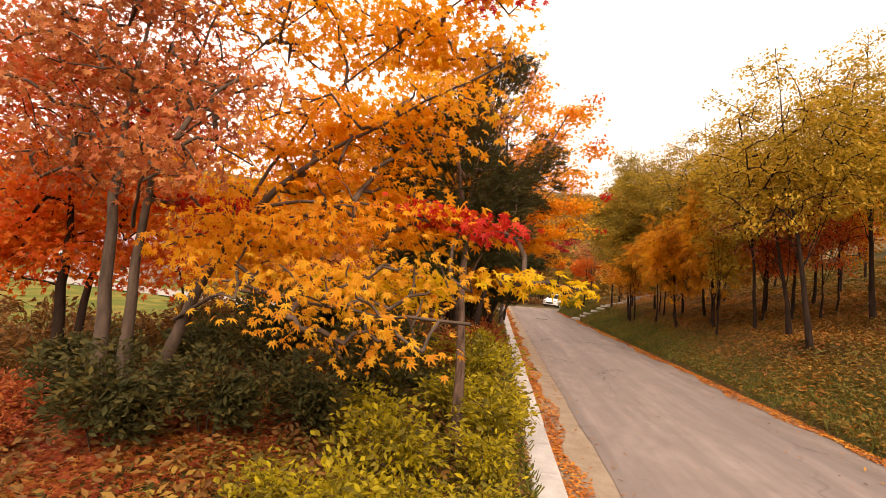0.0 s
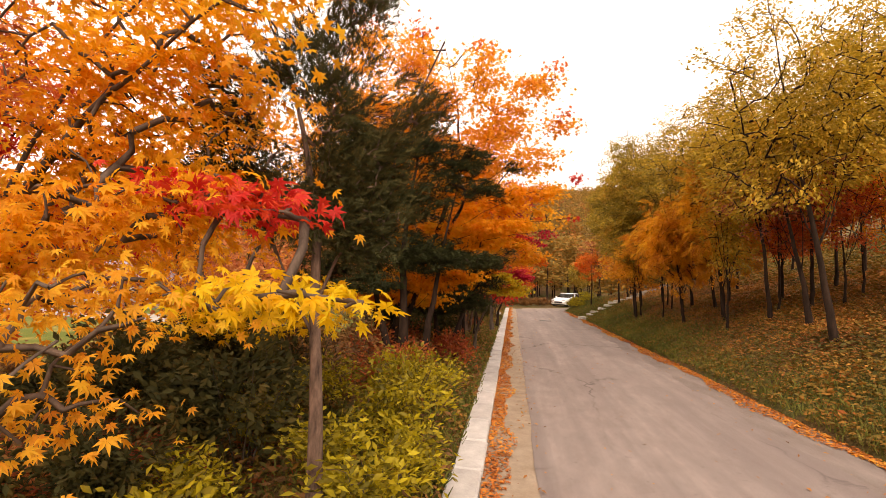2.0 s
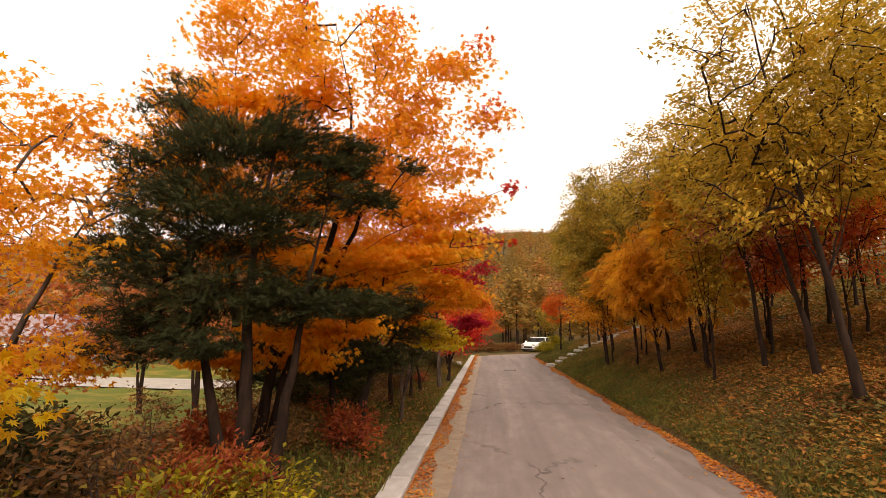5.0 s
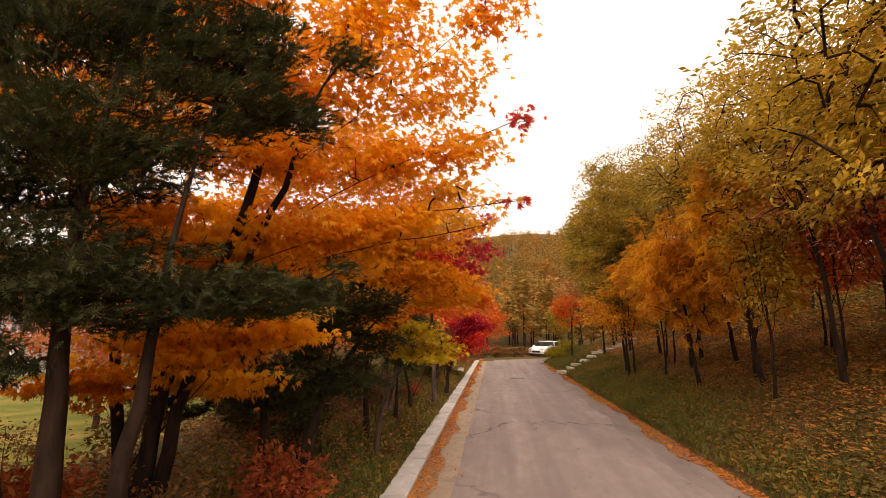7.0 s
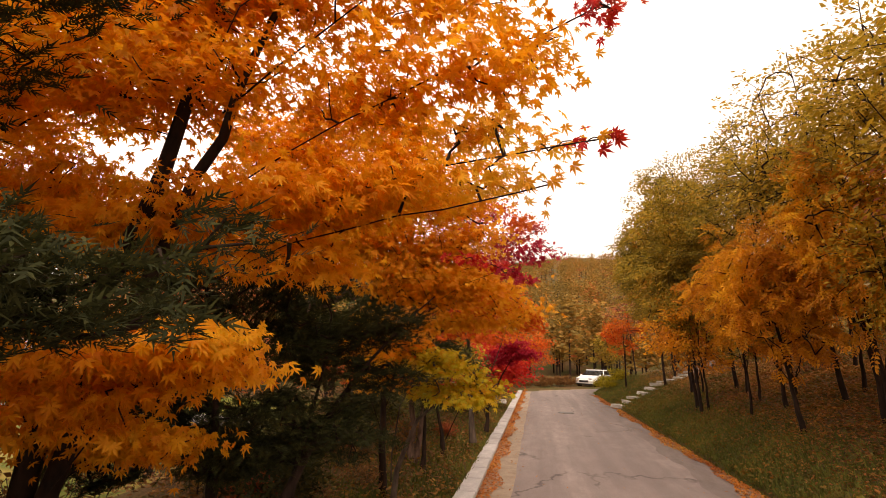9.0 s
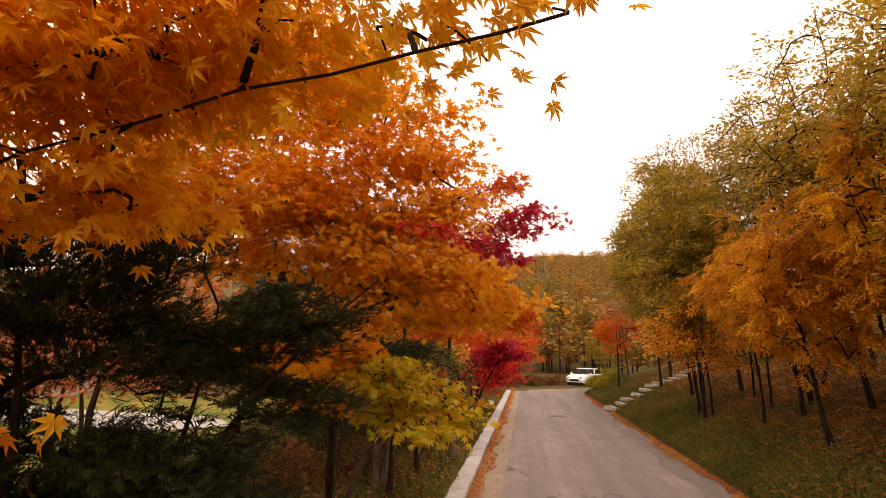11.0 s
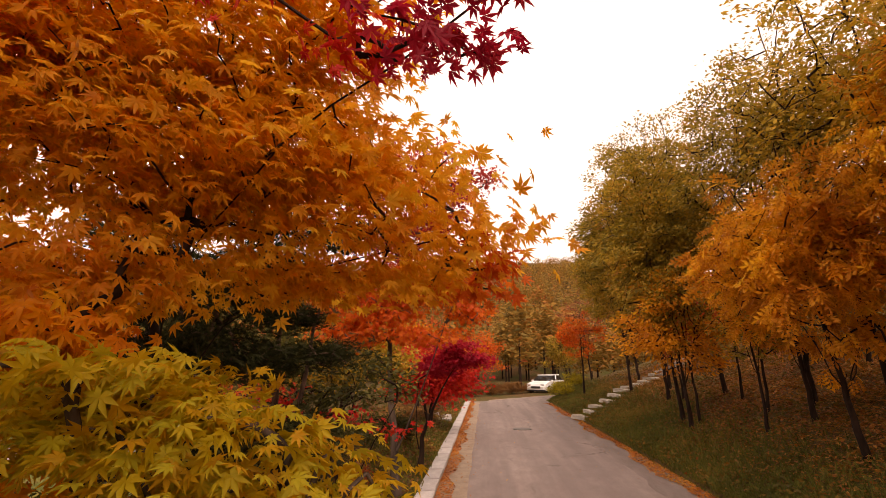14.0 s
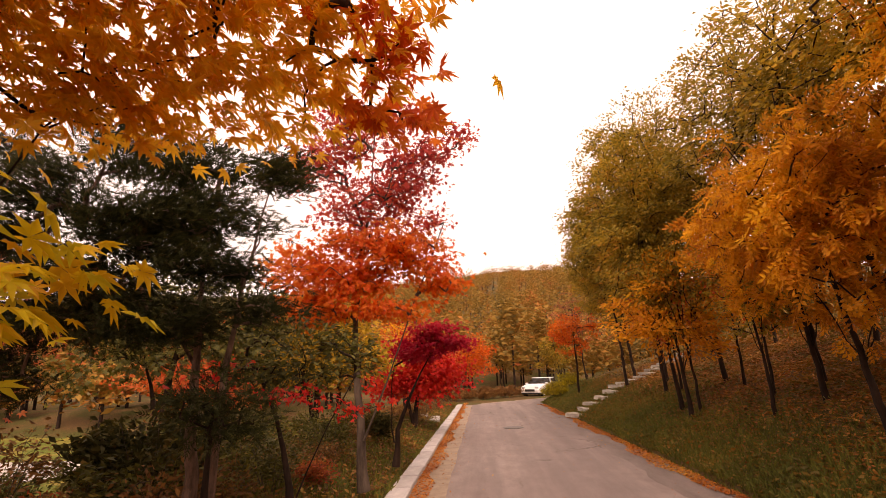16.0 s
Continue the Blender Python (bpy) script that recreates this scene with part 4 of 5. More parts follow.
tree("maple_tree", "orange maple with a crimson branch over the kerb", (-1.15, 20.3, 0.4),
     [[(-1.15, 20.3, 0.3), (-1.2, 20.2, 1.6), (-1.0, 19.8, 2.8), (-0.8, 19.4, 3.7), (-0.4, 19.0, 4.6)],
      [(-1.18, 20.2, 1.5), (-0.7, 19.7, 2.4), (-0.1, 19.3, 2.8), (0.9, 19.1, 2.95)],
      [(-1.1, 20.0, 2.2), (-0.6, 19.3, 2.9), (0.0, 18.8, 3.1), (0.6, 18.4, 3.3), (1.25, 18.1, 3.52)],
      [(-1.2, 20.3, 1.2), (-1.6, 20.0, 2.4), (-2.1, 19.6, 3.6), (-2.5, 19.4, 5.2)],
      [(-1.05, 19.9, 2.6), (-1.2, 19.5, 3.8), (-1.2, 19.2, 5.4)],
      [(-0.9, 19.6, 3.2), (-0.3, 19.0, 3.6), (0.4, 18.8, 3.85), (0.9, 18.6, 3.95)]],
     [("crown", [((-1.2, 19.0, 4.2), (0.75, 0.7, 0.55)), ((-2.2, 19.2, 3.8), (0.9, 0.8, 0.7)), ((-0.3, 18.85, 4.3), (0.55, 0.5, 0.35)), ((0.1, 18.8, 4.65), (0.35, 0.4, 0.16)), ((0.5, 18.7, 3.85), (0.4, 0.35, 0.16)), ((-0.6, 18.9, 5.0), (0.5, 0.5, 0.45)), ((-1.3, 19.0, 5.3), (0.9, 0.7, 0.7)), ((-2.6, 19.2, 5.1), (1.0, 0.9, 0.9)), ((-3.5, 19.4, 4.1), (0.9, 0.8, 0.8)), ((-0.9, 18.7, 3.9), (0.7, 0.4, 0.3)), ((0.2, 18.75, 4.15), (0.45, 0.3, 0.2))], 600, 34, 0.17, 0.28, LEAF_STAR, 0.095, M_ORANGE, 40, -0.4),
      # low leaves paler than the crown: sky light through them put into the colour
      ("low_crown", [((0.25, 19.0, 3.2), (0.65, 0.45, 0.28)), ((0.75, 19.1, 2.95), (0.35, 0.3, 0.12)), ((-0.4, 19.0, 3.35), (0.75, 0.55, 0.38)), ((-0.9, 18.9, 3.75), (0.6, 0.5, 0.25)), ((-0.1, 19.2, 2.78), (0.55, 0.35, 0.1)), ((0.5, 19.3, 2.76), (0.45, 0.28, 0.08)), ((0.9, 19.15, 2.86), (0.2, 0.18, 0.06)), ((-0.6, 18.7, 2.75), (0.5, 0.3, 0.16)), ((0.0, 18.9, 3.7), (0.6, 0.35, 0.2))], 330, 30, 0.16, 0.24, LEAF_MAPLE, 0.085, M_AMBER_PALE, 38, -0.45),
      ("red_spray", [((0.35, 17.95, 3.38), (0.16, 0.14, 0.07)), ((0.62, 18.25, 3.35), (0.16, 0.12, 0.07))], 9, 10, 0.08, 0.4, LEAF_MAPLE, 0.085, M_RED, 50, -0.4),
      ("vermilion_spray", [((1.0, 19.25, 2.86), (0.12, 0.12, 0.08)), ((0.98, 19.5, 2.75), (0.14, 0.15, 0.1)), ((0.9, 18.6, 3.95), (0.12, 0.12, 0.08))], 20, 11, 0.07, 0.4, LEAF_MAPLE, 0.085, M_VERMILION, 50, -0.4),
      ("low_spray", [((-0.35, 18.35, 2.5), (0.3, 0.15, 0.08)), ((-0.65, 18.4, 2.3), (0.3, 0.15, 0.1)), ((-0.7, 18.4, 2.05), (0.3, 0.15, 0.12)), ((-1.2, 18.9, 2.4), (0.5, 0.3, 0.15))], 84, 18, 0.1, 0.28, LEAF_MAPLE, 0.085, M_ORANGE, 42, -0.45),
      ("crimson_spray", [((1.2, 18.05, 3.42), (0.14, 0.1, 0.06)), ((1.0, 18.05, 3.4), (0.18, 0.12, 0.1)), ((0.78, 18.15, 3.24), (0.16, 0.12, 0.06)), ((0.98, 18.05, 3.16), (0.1, 0.1, 0.05)), ((1.08, 18.1, 3.55), (0.12, 0.1, 0.05))], 26, 10, 0.055, 0.5, LEAF_MAPLE, 0.072, M_CRIMSON, 60, -0.35)],
     M_BARK_DARK, 0.055, 26, twig=0.003, limb=0.16)

tree("maple_tree", "small yellow-leaved maple leaning over the kerb", (-0.75, 19.4, 0.35),
     [[(-0.75, 19.4, 0.25), (-0.75, 19.3, 0.9), (-0.5, 19.0, 1.5), (-0.1, 18.7, 1.9), (0.4, 18.5, 2.05)],
      [(-0.75, 19.3, 0.8), (-0.7, 19.0, 1.5), (-0.4, 18.7, 2.1), (0.0, 18.1, 2.35)]],
     [("crown", [((0.1, 18.4, 2.2), (0.38, 0.35, 0.13)), ((0.38, 18.5, 2.05), (0.26, 0.3, 0.1)), ((-0.2, 18.5, 2.3), (0.32, 0.32, 0.1)), ((0.28, 18.25, 1.92), (0.26, 0.26, 0.08)), ((-0.1, 18.7, 1.95), (0.38, 0.28, 0.1)), ((0.05, 18.05, 2.37), (0.22, 0.18, 0.05))], 105, 24, 0.10, 0.22, LEAF_MAPLE, 0.078, M_LIME, 38, -0.45),
      ("tip_spray", [((0.58, 18.5, 1.98), (0.12, 0.1, 0.05))], 5, 7, 0.06, 0.5, LEAF_MAPLE, 0.09, M_LIME, 45, -0.4)],
     M_BARK, 0.045, 19)

tree("conifer_tree", "tall thin-crowned dark conifer with reddish trunk", (-1.3, 22.4, 0.4),
     [[(-1.28, 22.4, 0.3), (-1.28, 22.4, 1.4), (-1.28, 22.35, 2.4), (-1.15, 22.3, 4.2)],
      [(-1.2, 22.5, 0.3), (-1.05, 22.4, 1.5), (-0.88, 22.3, 2.9), (-0.55, 22.3, 4.0)],
      [(-1.28, 22.4, 2.0), (-1.9, 22.3, 2.9), (-2.6, 22.3, 3.5), (-3.3, 22.3, 4.1)]],
     [("crown", [((-2.9, 22.3, 3.7), (0.65, 0.5, 0.4)), ((-3.4, 22.3, 4.1), (0.5, 0.45, 0.35)), ((-1.8, 22.3, 3.45), (0.6, 0.45, 0.26)), ((-1.2, 22.3, 2.9), (0.45, 0.4, 0.22)), ((-2.1, 22.3, 2.75), (0.6, 0.45, 0.2)), ((-0.6, 22.3, 3.8), (0.3, 0.28, 0.2)), ((-0.85, 22.3, 3.3), (0.28, 0.28, 0.16)), ((-2.7, 22.3, 3.0), (0.5, 0.4, 0.22)), ((-3.5, 22.3, 3.2), (0.6, 0.5, 0.4)), ((-2.2, 22.3, 4.1), (0.6, 0.45, 0.26)), ((-1.5, 22.3, 3.9), (0.5, 0.4, 0.3)), ((-3.0, 22.4, 2.5), (0.8, 0.5, 0.3)), ((-2.1, 22.3, 2.45), (0.8, 0.5, 0.28)), ((-1.4, 22.2, 2.4), (0.5, 0.4, 0.22)), ((-0.7, 22.2, 2.5), (0.45, 0.4, 0.2)), ((-3.4, 22.3, 2.0), (0.7, 0.5, 0.3)), ((-1.9, 22.3, 3.2), (0.8, 0.45, 0.3)), ((-1.3, 22.3, 3.4), (0.5, 0.4, 0.3))], 800, 36, 0.11, 0.35, LEAF_SPRAY, 0.085, M_CONIFER, 40, 0.1)],
     M_BARK_RED, 0.075, 20, twig=0.005)
tree("maple_tree", "small dull green tree with a few reddening leaves", (-0.95, 24.0, 0.4),
     [[(-0.95, 24.0, 0.3), (-0.95, 24.0, 1.0), (-1.2, 24.0, 1.7), (-1.6, 24.0, 2.2)],
      [(-0.9, 24.0, 0.6), (-0.6, 23.9, 1.3), (-0.2, 23.8, 1.9)]],
     [("crown", [((-1.2, 24.0, 1.9), (0.7, 0.5, 0.3)), ((-0.4, 23.9, 2.1), (0.55, 0.4, 0.25)), ((-0.9, 24.0, 2.4), (0.6, 0.5, 0.25))], 80, 26, 0.14, 0.4, LEAF_SMALL, 0.08, M_BUSH, 45, 0.0),
      ("red_spray", [((-1.7, 23.6, 1.9), (0.3, 0.3, 0.25)), ((-0.8, 23.6, 1.75), (0.35, 0.3, 0.1)), ((-0.1, 23.6, 1.6), (0.3, 0.25, 0.08))], 26, 9, 0.12, 0.4, LEAF_STAR, 0.09, M_RED, 50, -0.3)],
     M_BARK_DARK, 0.05, 27, twig=0.006)

tree("maple_tree", "maple with vermilion lower crown and thin crimson top", (-0.5, 25.7, 0.4),
     [[(-0.51, 25.7, 0.3), (-0.6, 25.7, 1.4), (-0.7, 25.6, 2.9), (-0.4, 25.4, 4.4), (-0.3, 25.3, 5.8)],
      [(-0.5, 25.6, 1.0), (-0.1, 25.5, 1.9), (0.3, 25.3, 2.9), (0.8, 25.3, 4.2)]],
     [("crown", [((0.2, 25.3, 3.6), (0.75, 0.55, 0.3)), ((-0.8, 25.3, 3.3), (0.75, 0.55, 0.3)), ((-1.3, 25.3, 2.9), (0.55, 0.5, 0.25)), ((-0.1, 25.2, 2.85), (0.75, 0.55, 0.2)), ((0.7, 25.3, 3.2), (0.35, 0.4, 0.25)), ((-0.3, 25.3, 3.9), (0.9, 0.6, 0.3)), ((-1.4, 25.4, 3.6), (0.6, 0.5, 0.4))], 260, 34, 0.15, 0.35, LEAF_STAR, 0.088, M_VERMILION, 42, -0.35),
      ("thin_top", [((0.4, 25.3, 5.3), (0.5, 0.45, 0.3)), ((1.0, 25.3, 5.6), (0.3, 0.28, 0.12)), ((-0.7, 25.3, 5.8), (0.6, 0.5, 0.4)), ((0.6, 25.3, 4.3), (0.35, 0.35, 0.16)), ((-0.5, 25.3, 4.5), (0.75, 0.6, 0.35)), ((0.1, 25.3, 6.0), (0.5, 0.4, 0.25)), ((0.1, 25.3, 4.9), (0.7, 0.5, 0.45)), ((-1.2, 25.3, 5.2), (0.6, 0.5, 0.5))], 300, 22, 0.15, 0.5, LEAF_STAR, 0.082, M_RUST_RED, 48, -0.35)],
     M_BARK, 0.075, 21, twig=0.007)

tree("maple_tree", "low rounded maple in vivid crimson leaf", (-0.38, 27.7, 0.4),
     [[(-0.38, 27.7, 0.3), (-0.35, 27.7, 1.0), (0.0, 27.6, 1.8), (0.5, 27.5, 2.5)], [(-0.4, 27.7, 0.7), (-0.5, 27.7, 1.4), (-0.4, 27.7, 2.1)]],
     [("crown", [((0.45, 27.5, 2.6), (0.42, 0.45, 0.3)), ((0.8, 27.4, 2.5), (0.22, 0.28, 0.18)), ((0.0, 27.5, 2.3), (0.35, 0.4, 0.26))], 70, 40, 0.14, 0.35, LEAF_STAR, 0.085, M_CRIMSON, 50, -0.35)],
     M_BARK_DARK, 0.06, 22)

for x_, y_, h_, w_, mat_, lab_ in ((-3.0, 31.0, 4.2, 1.5, M_OLIVE, "olive-yellow maple beyond the crimson one"), (-0.9, 34.5, 3.0, 1.2, M_RED, "small crimson maple beside the kerb"), (-5.5, 28.5, 5.0, 2.2, M_BUSH, "dull green tree at the edge of the lawn"),
                                   (-2.6, 44.0, 5.0, 2.2, M_RUST, "rust-coloured maple on the low side"), (0.0, 58.6, 5.4, 2.2, M_VERMILION, "red maple beyond the end of the kerb"),
                                   (-4.4, 52.0, 6.2, 2.6, M_AMBER, "amber maple beyond the end of the kerb"), (-8.5, 24.5, 6.6, 2.8, M_DULL, "tall rust-brown maple at the edge of the lawn"),
                                   (-10.5, 18.5, 6.0, 2.8, M_DULL, "rust-brown maple at the edge of the lawn"), (-13.0, 28.0, 6.5, 3.0, M_DULL, "rust-brown maple standing by the lawn"), (-9.0, 36.5, 6.0, 2.8, M_RUST, "rust-red maple beside the gravel path")):
    z_ = float(ground_height(x_, y_))
    s_ = int(100 - 3 * x_ + y_)
    tree("maple_tree", lab_, (x_, y_, z_), [[(x_, y_, z_ - 0.1), (x_, y_, z_ + 0.3 * h_), (x_ + 0.3, y_, z_ + 0.6 * h_), (x_ + 0.6, y_, z_ + 0.92 * h_)],
         [(x_ + 0.05, y_, z_ - 0.1), (x_ - 0.3, y_, z_ + 0.35 * h_), (x_ - 0.5 * w_, y_, z_ + 0.75 * h_)]],
         [("crown", [((x_ + 0.2, y_, z_ + 0.66 * h_), (w_, w_ * 0.8, 0.32 * h_)), ((x_ - 0.5 * w_, y_, z_ + 0.5 * h_), (0.6 * w_, 0.6 * w_, 0.2 * h_)), ((x_ + 0.6 * w_, y_, z_ + 0.5 * h_), (0.6 * w_, 0.6 * w_, 0.2 * h_))], 120, 46, 0.34, 0.45, LEAF_STAR, 0.14, mat_, 55, -0.35)],
         M_BARK_DARK, 0.10, s_)

# ---- trees on the bank ----
def bank_tree(label, x, y, h, lean, mat, seed, crown_w, leaf=LEAF_SMALL, size=0.095, clusters=230, per=52, tilt=60, lift=-0.3, low=0.42, bark=M_BARK_DARK, radius=0.062, drop=0.0):
    z = float(ground_height(x, y))
    r = random.Random(seed)
    top = (x + lean, y, z + h)
    fork = (x + lean * 0.25, y, z + h * low * 0.8)
    stems = [[(x, y, z - 0.15), fork, (x + lean * 0.6, y + 0.2, z + h * 0.65), top]]
    for k in range(3):
        a = r.uniform(0, 6.28)
        w = crown_w * 0.55
        stems.append([fork, (fork[0] + 0.35 * w * math.cos(a), y + 0.35 * w * math.sin(a), z + h * (low * 0.8 + 0.15)),
                      (fork[0] + lean * 0.4 + w * math.cos(a), y + w * math.sin(a), z + h * (0.72 + 0.1 * r.random()))])
    zc, hz = z + h * (low + 1) / 2 - drop, h * (1 - low) / 2
    blobs = [((x + lean * 0.7, y, zc), (crown_w, crown_w, hz))]
    for k in range(3):
        a = r.uniform(0, 6.28)
        blobs.append(((x + lean * 0.7 + 0.55 * crown_w * math.cos(a), y + 0.55 * crown_w * math.sin(a), zc + r.uniform(-0.5, 0.4) * hz), (0.6 * crown_w, 0.6 * crown_w, 0.5 * hz)))
    return tree("bank_tree", label, (x, y, z), stems, [("crown", blobs, clusters, per, 0.17, 0.6, leaf, size, mat, tilt, lift)], bark, radius, seed, group="trees on the bank", twig=0.0075)


OLIVE = "slim tree with thinning olive-yellow leaves on the bank"
for i, (x, y, h, lean, w) in enumerate(((7.35, 17.5, 8.0, -1.4, 2.3), (10.3, 19.7, 8.8, -0.6, 2.3), (9.3, 17.2, 7.8, 0.6, 1.7), (9.6, 22.5, 7.5, 0.1, 1.9), (11.8, 25.0, 7.6, 0.0, 2.2),
                                        (8.3, 29.0, 8.6, -1.0, 2.0), (8.2, 33.0, 9.2, -1.0, 2.2), (7.9, 21.4, 7.4, -0.9, 1.9), (7.8, 24.4, 8.2, -0.9, 2.1), (8.5, 27.0, 8.2, -1.3, 2.0))):
    bank_tree(OLIVE, x, y, h, lean, M_OLIVE if y < 26 else M_OLIVE_DARK, 40 + i, w, size=0.11, per=37, clusters=(440 if i == 0 else 320), low=0.32 if y < 20 else 0.4, radius=0.085 if y < 20 else 0.062)
DARK = "leaning tree with dense olive-green leaves on the bank"
for i, (x, y, h, lean, w) in enumerate(((6.6, 32.2, 8.2, -0.8, 1.8), (7.3, 35.2, 9.6, -0.7, 2.1), (7.4, 40.0, 9.1, -0.5, 1.9), (8.1, 37.2, 10.8, -1.0, 2.3), (8.5, 42.5, 8.0, -0.6, 2.0), (9.5, 46.0, 8.0, -0.8, 2.2))):
    bank_tree(DARK, x, y, h, lean, M_OLIVE_DARK, 60 + i, w, size=0.125, low=0.3, clusters=330, per=58)
GOLD = "tree with drooping golden pinnate leaves on the bank"
for i, (x, y, h, lean, w, n) in enumerate(((6.85, 25.6, 5.3, -0.6, 1.6, 210), (7.5, 27.8, 5.0, -0.3, 1.3, 90), (7.5, 23.6, 5.6, -0.5, 1.4, 130))):
    bank_tree(GOLD, x, y, h, lean, M_GOLD, 70 + i, w, LEAF_PINNATE, 0.25, n, 10, 60, -0.55, 0.22)
PURPLE = "thin-branched tree with sparse purple-brown leaves on the bank"
for i, (x, y, h, lean, w) in enumerate(((8.05, 19.7, 5.0, -0.9, 1.8), (9.2, 27.5, 5.0, 0.1, 1.6))):
    bank_tree(PURPLE, x, y, h, lean, M_PURPLE, 80 + i, w, size=0.09, clusters=130, per=15, low=0.35, radius=0.085 if i == 0 else 0.05)
SAPLING = "thin sapling with sparse amber leaves on the bank"
for i, (x, y, h, lean, w, m_) in enumerate(((6.95, 22.1, 4.6, 0.1, 0.8, M_OLIVE), (6.9, 28.4, 4.0, -0.2, 0.9, M_OLIVE_DARK), (7.6, 29.6, 4.2, 0.0, 1.0, M_RUST), (9.4, 24.0, 4.4, 0.1, 1.3, M_VERMILION), (8.7, 22.6, 4.4, 0.1, 1.2, M_RUST), (9.9, 21.4, 4.2, 0.0, 1.2, M_RUST), (10.2, 25.6, 4.2, 0.0, 1.1, M_VERMILION),
                                               (6.6, 31.1, 4.6, -0.3, 0.9, M_OLIVE_DARK), (8.0, 31.6, 4.4, 0.0, 1.1, M_GOLD), (7.4, 34.2, 4.2, -0.2, 1.0, M_RUST), (10.9, 22.2, 4.2, 0.0, 1.4, M_AMBER), (11.6, 18.6, 3.6, 0.0, 1.2, M_ORANGE), (12.8, 20.4, 3.8, 0.0, 1.3, M_AMBER))):
    bank_tree(SAPLING, x, y, h, lean, m_, 120 + i, w, size=0.10, clusters=110, per=36, low=0.36, radius=0.04)
RUSSET = "slim bank tree with amber leaves"
for i, (x, y, h, lean, w) in enumerate(((10.0, 25.0, 5.5, 0, 1.8), (12.5, 21.0, 6.0, 0, 2.2), (11.0, 31.0, 6.5, 0, 2.2), (14.0, 27.0, 7.0, 0, 2.6), (12.0, 37.0, 7.5, 0, 2.6), (6.4, 31.2, 4.6, -0.2, 1.4), (14.5, 18.0, 6.0, 0, 2.6), (16.5, 22.5, 6.5, 0, 2.8), (17.0, 30.0, 7.5, 0, 3.0), (15.0, 34.0, 7.5, 0, 3.0), (11.5, 41.0, 8.0, 0, 2.8), (13.5, 14.0, 5.5, 0, 2.4))):
    bank_tree(RUSSET, x, y, h, lean, M_GOLD if i % 2 else M_AMBER, 90 + i, w, size=0.13, clusters=120, per=46, low=0.3)
bank_tree("small maple with orange-red leaves at the foot of the bank", 6.5, 46.0, 4.6, 0, M_VERMILION, 99, 1.3, LEAF_STAR, 0.12, 70, 40, low=0.42)
bank_tree("dark round-crowned tree beside the parked car", 7.0, 54.2, 4.2, -0.6, M_OLIVE_DARK, 101, 1.5, LEAF_SMALL, 0.14, 80, 50, low=0.3, bark=M_BARK_DARK)
bank_tree("bare-branched tree with thin brown leaves by the bend", 8.6, 54.0, 6.4, -0.6, M_PURPLE, 102, 1.9, LEAF_SMALL, 0.11, 120, 18, low=0.3)


# ---- far woods ----
def woods(name, label, spots, mat, seed, per=70):
    r = np.random.default_rng(seed)
    pos = []
    trunks = []
    for x, y, h, w in spots:
        z = float(ground_height(x, y))
        p = in_blobs([((x, y, z + h * 0.62), (w, w, h * 0.4)), ((x, y, z + h * 0.8), (w * 0.6, w * 0.6, h * 0.22))], per, r)
        pos.append(p)
        trunks.append((np.array([(x, y, z - 0.2), (x, y, z + h * 0.6)]), np.array([0.14, 0.06])))
    ob = new(name, leaves(name, np.concatenate(pos), LEAF_SMALL, 0.6, mat, 60, None, -0.2, r, 0.5))
    tagged(ob, label, "woods", kind="stuff")
    V, Q = tubes(trunks, 5)
    tagged(new("far_trunks", np_mesh("far_trunks", V, Q, M_BARK_DARK)), "dark trunks of the distant woods", "woods", kind="stuff")


r = np.random.default_rng(3)
spots = [(r.uniform(-60, 60), 95 + 170 * r.random() ** 1.2, r.uniform(7, 11), r.uniform(2, 3.5)) for _ in range(900)]
woods("far_woods", "distant wooded hillside in yellow, rust and green", spots, M_FAR, 5, 190)
rb = np.random.default_rng(8)
spots = [(rb.uniform(-60, -9), rb.uniform(50, 64), rb.uniform(4, 7), rb.uniform(1.6, 2.6)) for _ in range(60)] + [(rb.uniform(24, 46), rb.uniform(6, 62), rb.uniform(5, 8), rb.uniform(1.8, 2.8)) for _ in range(40)]
woods("side_woods", "amber and olive trees closing the lawn and the top of the bank", spots, M_FAR, 9, 600)
spots = [(r.uniform(-55, 45), r.uniform(66, 95), r.uniform(6, 10.5), r.uniform(1.8, 3)) for _ in range(90)]
woods("near_woods", "autumn trees beyond the bend of the road", spots, M_FAR, 6, 700)


# ---- shrubs ----
def shrub(label, x, y, h, w, mat, seed, leaf=LEAF_SMALL, size=0.07, clusters=46, per=34, group="", lift=0.2):
    z = float(ground_height(x, y))
    r = random.Random(seed)
    stems = []
    for k in range(5):
        a = 6.28 * (k + r.random()) / 5
        stems.append([(x + 0.06 * math.cos(a), y + 0.06 * math.sin(a), z - 0.05), (x + 0.3 * w * math.cos(a), y + 0.3 * w * math.sin(a), z + 0.5 * h), (x + 0.55 * w * math.cos(a), y + 0.55 * w * math.sin(a), z + 0.85 * h)])
    blobs = [((x, y, z + 0.6 * h), (0.8 * w, 0.8 * w, 0.42 * h))]
    for k in range(4):
        a = r.uniform(0, 6.28)
        blobs.append(((x + 0.6 * w * math.cos(a), y + 0.6 * w * math.sin(a), z + h * r.uniform(0.35, 0.8)), (0.45 * w, 0.45 * w, 0.25 * h)))
    return tree("shrub", label, (x, y, z), stems, [("foliage", blobs, clusters, per, 0.1, 0.8, leaf, size, mat, 55, lift)], M_BARK, 0.014, seed, twig=0.0025, group=group, category="shrub", flare=1.0)


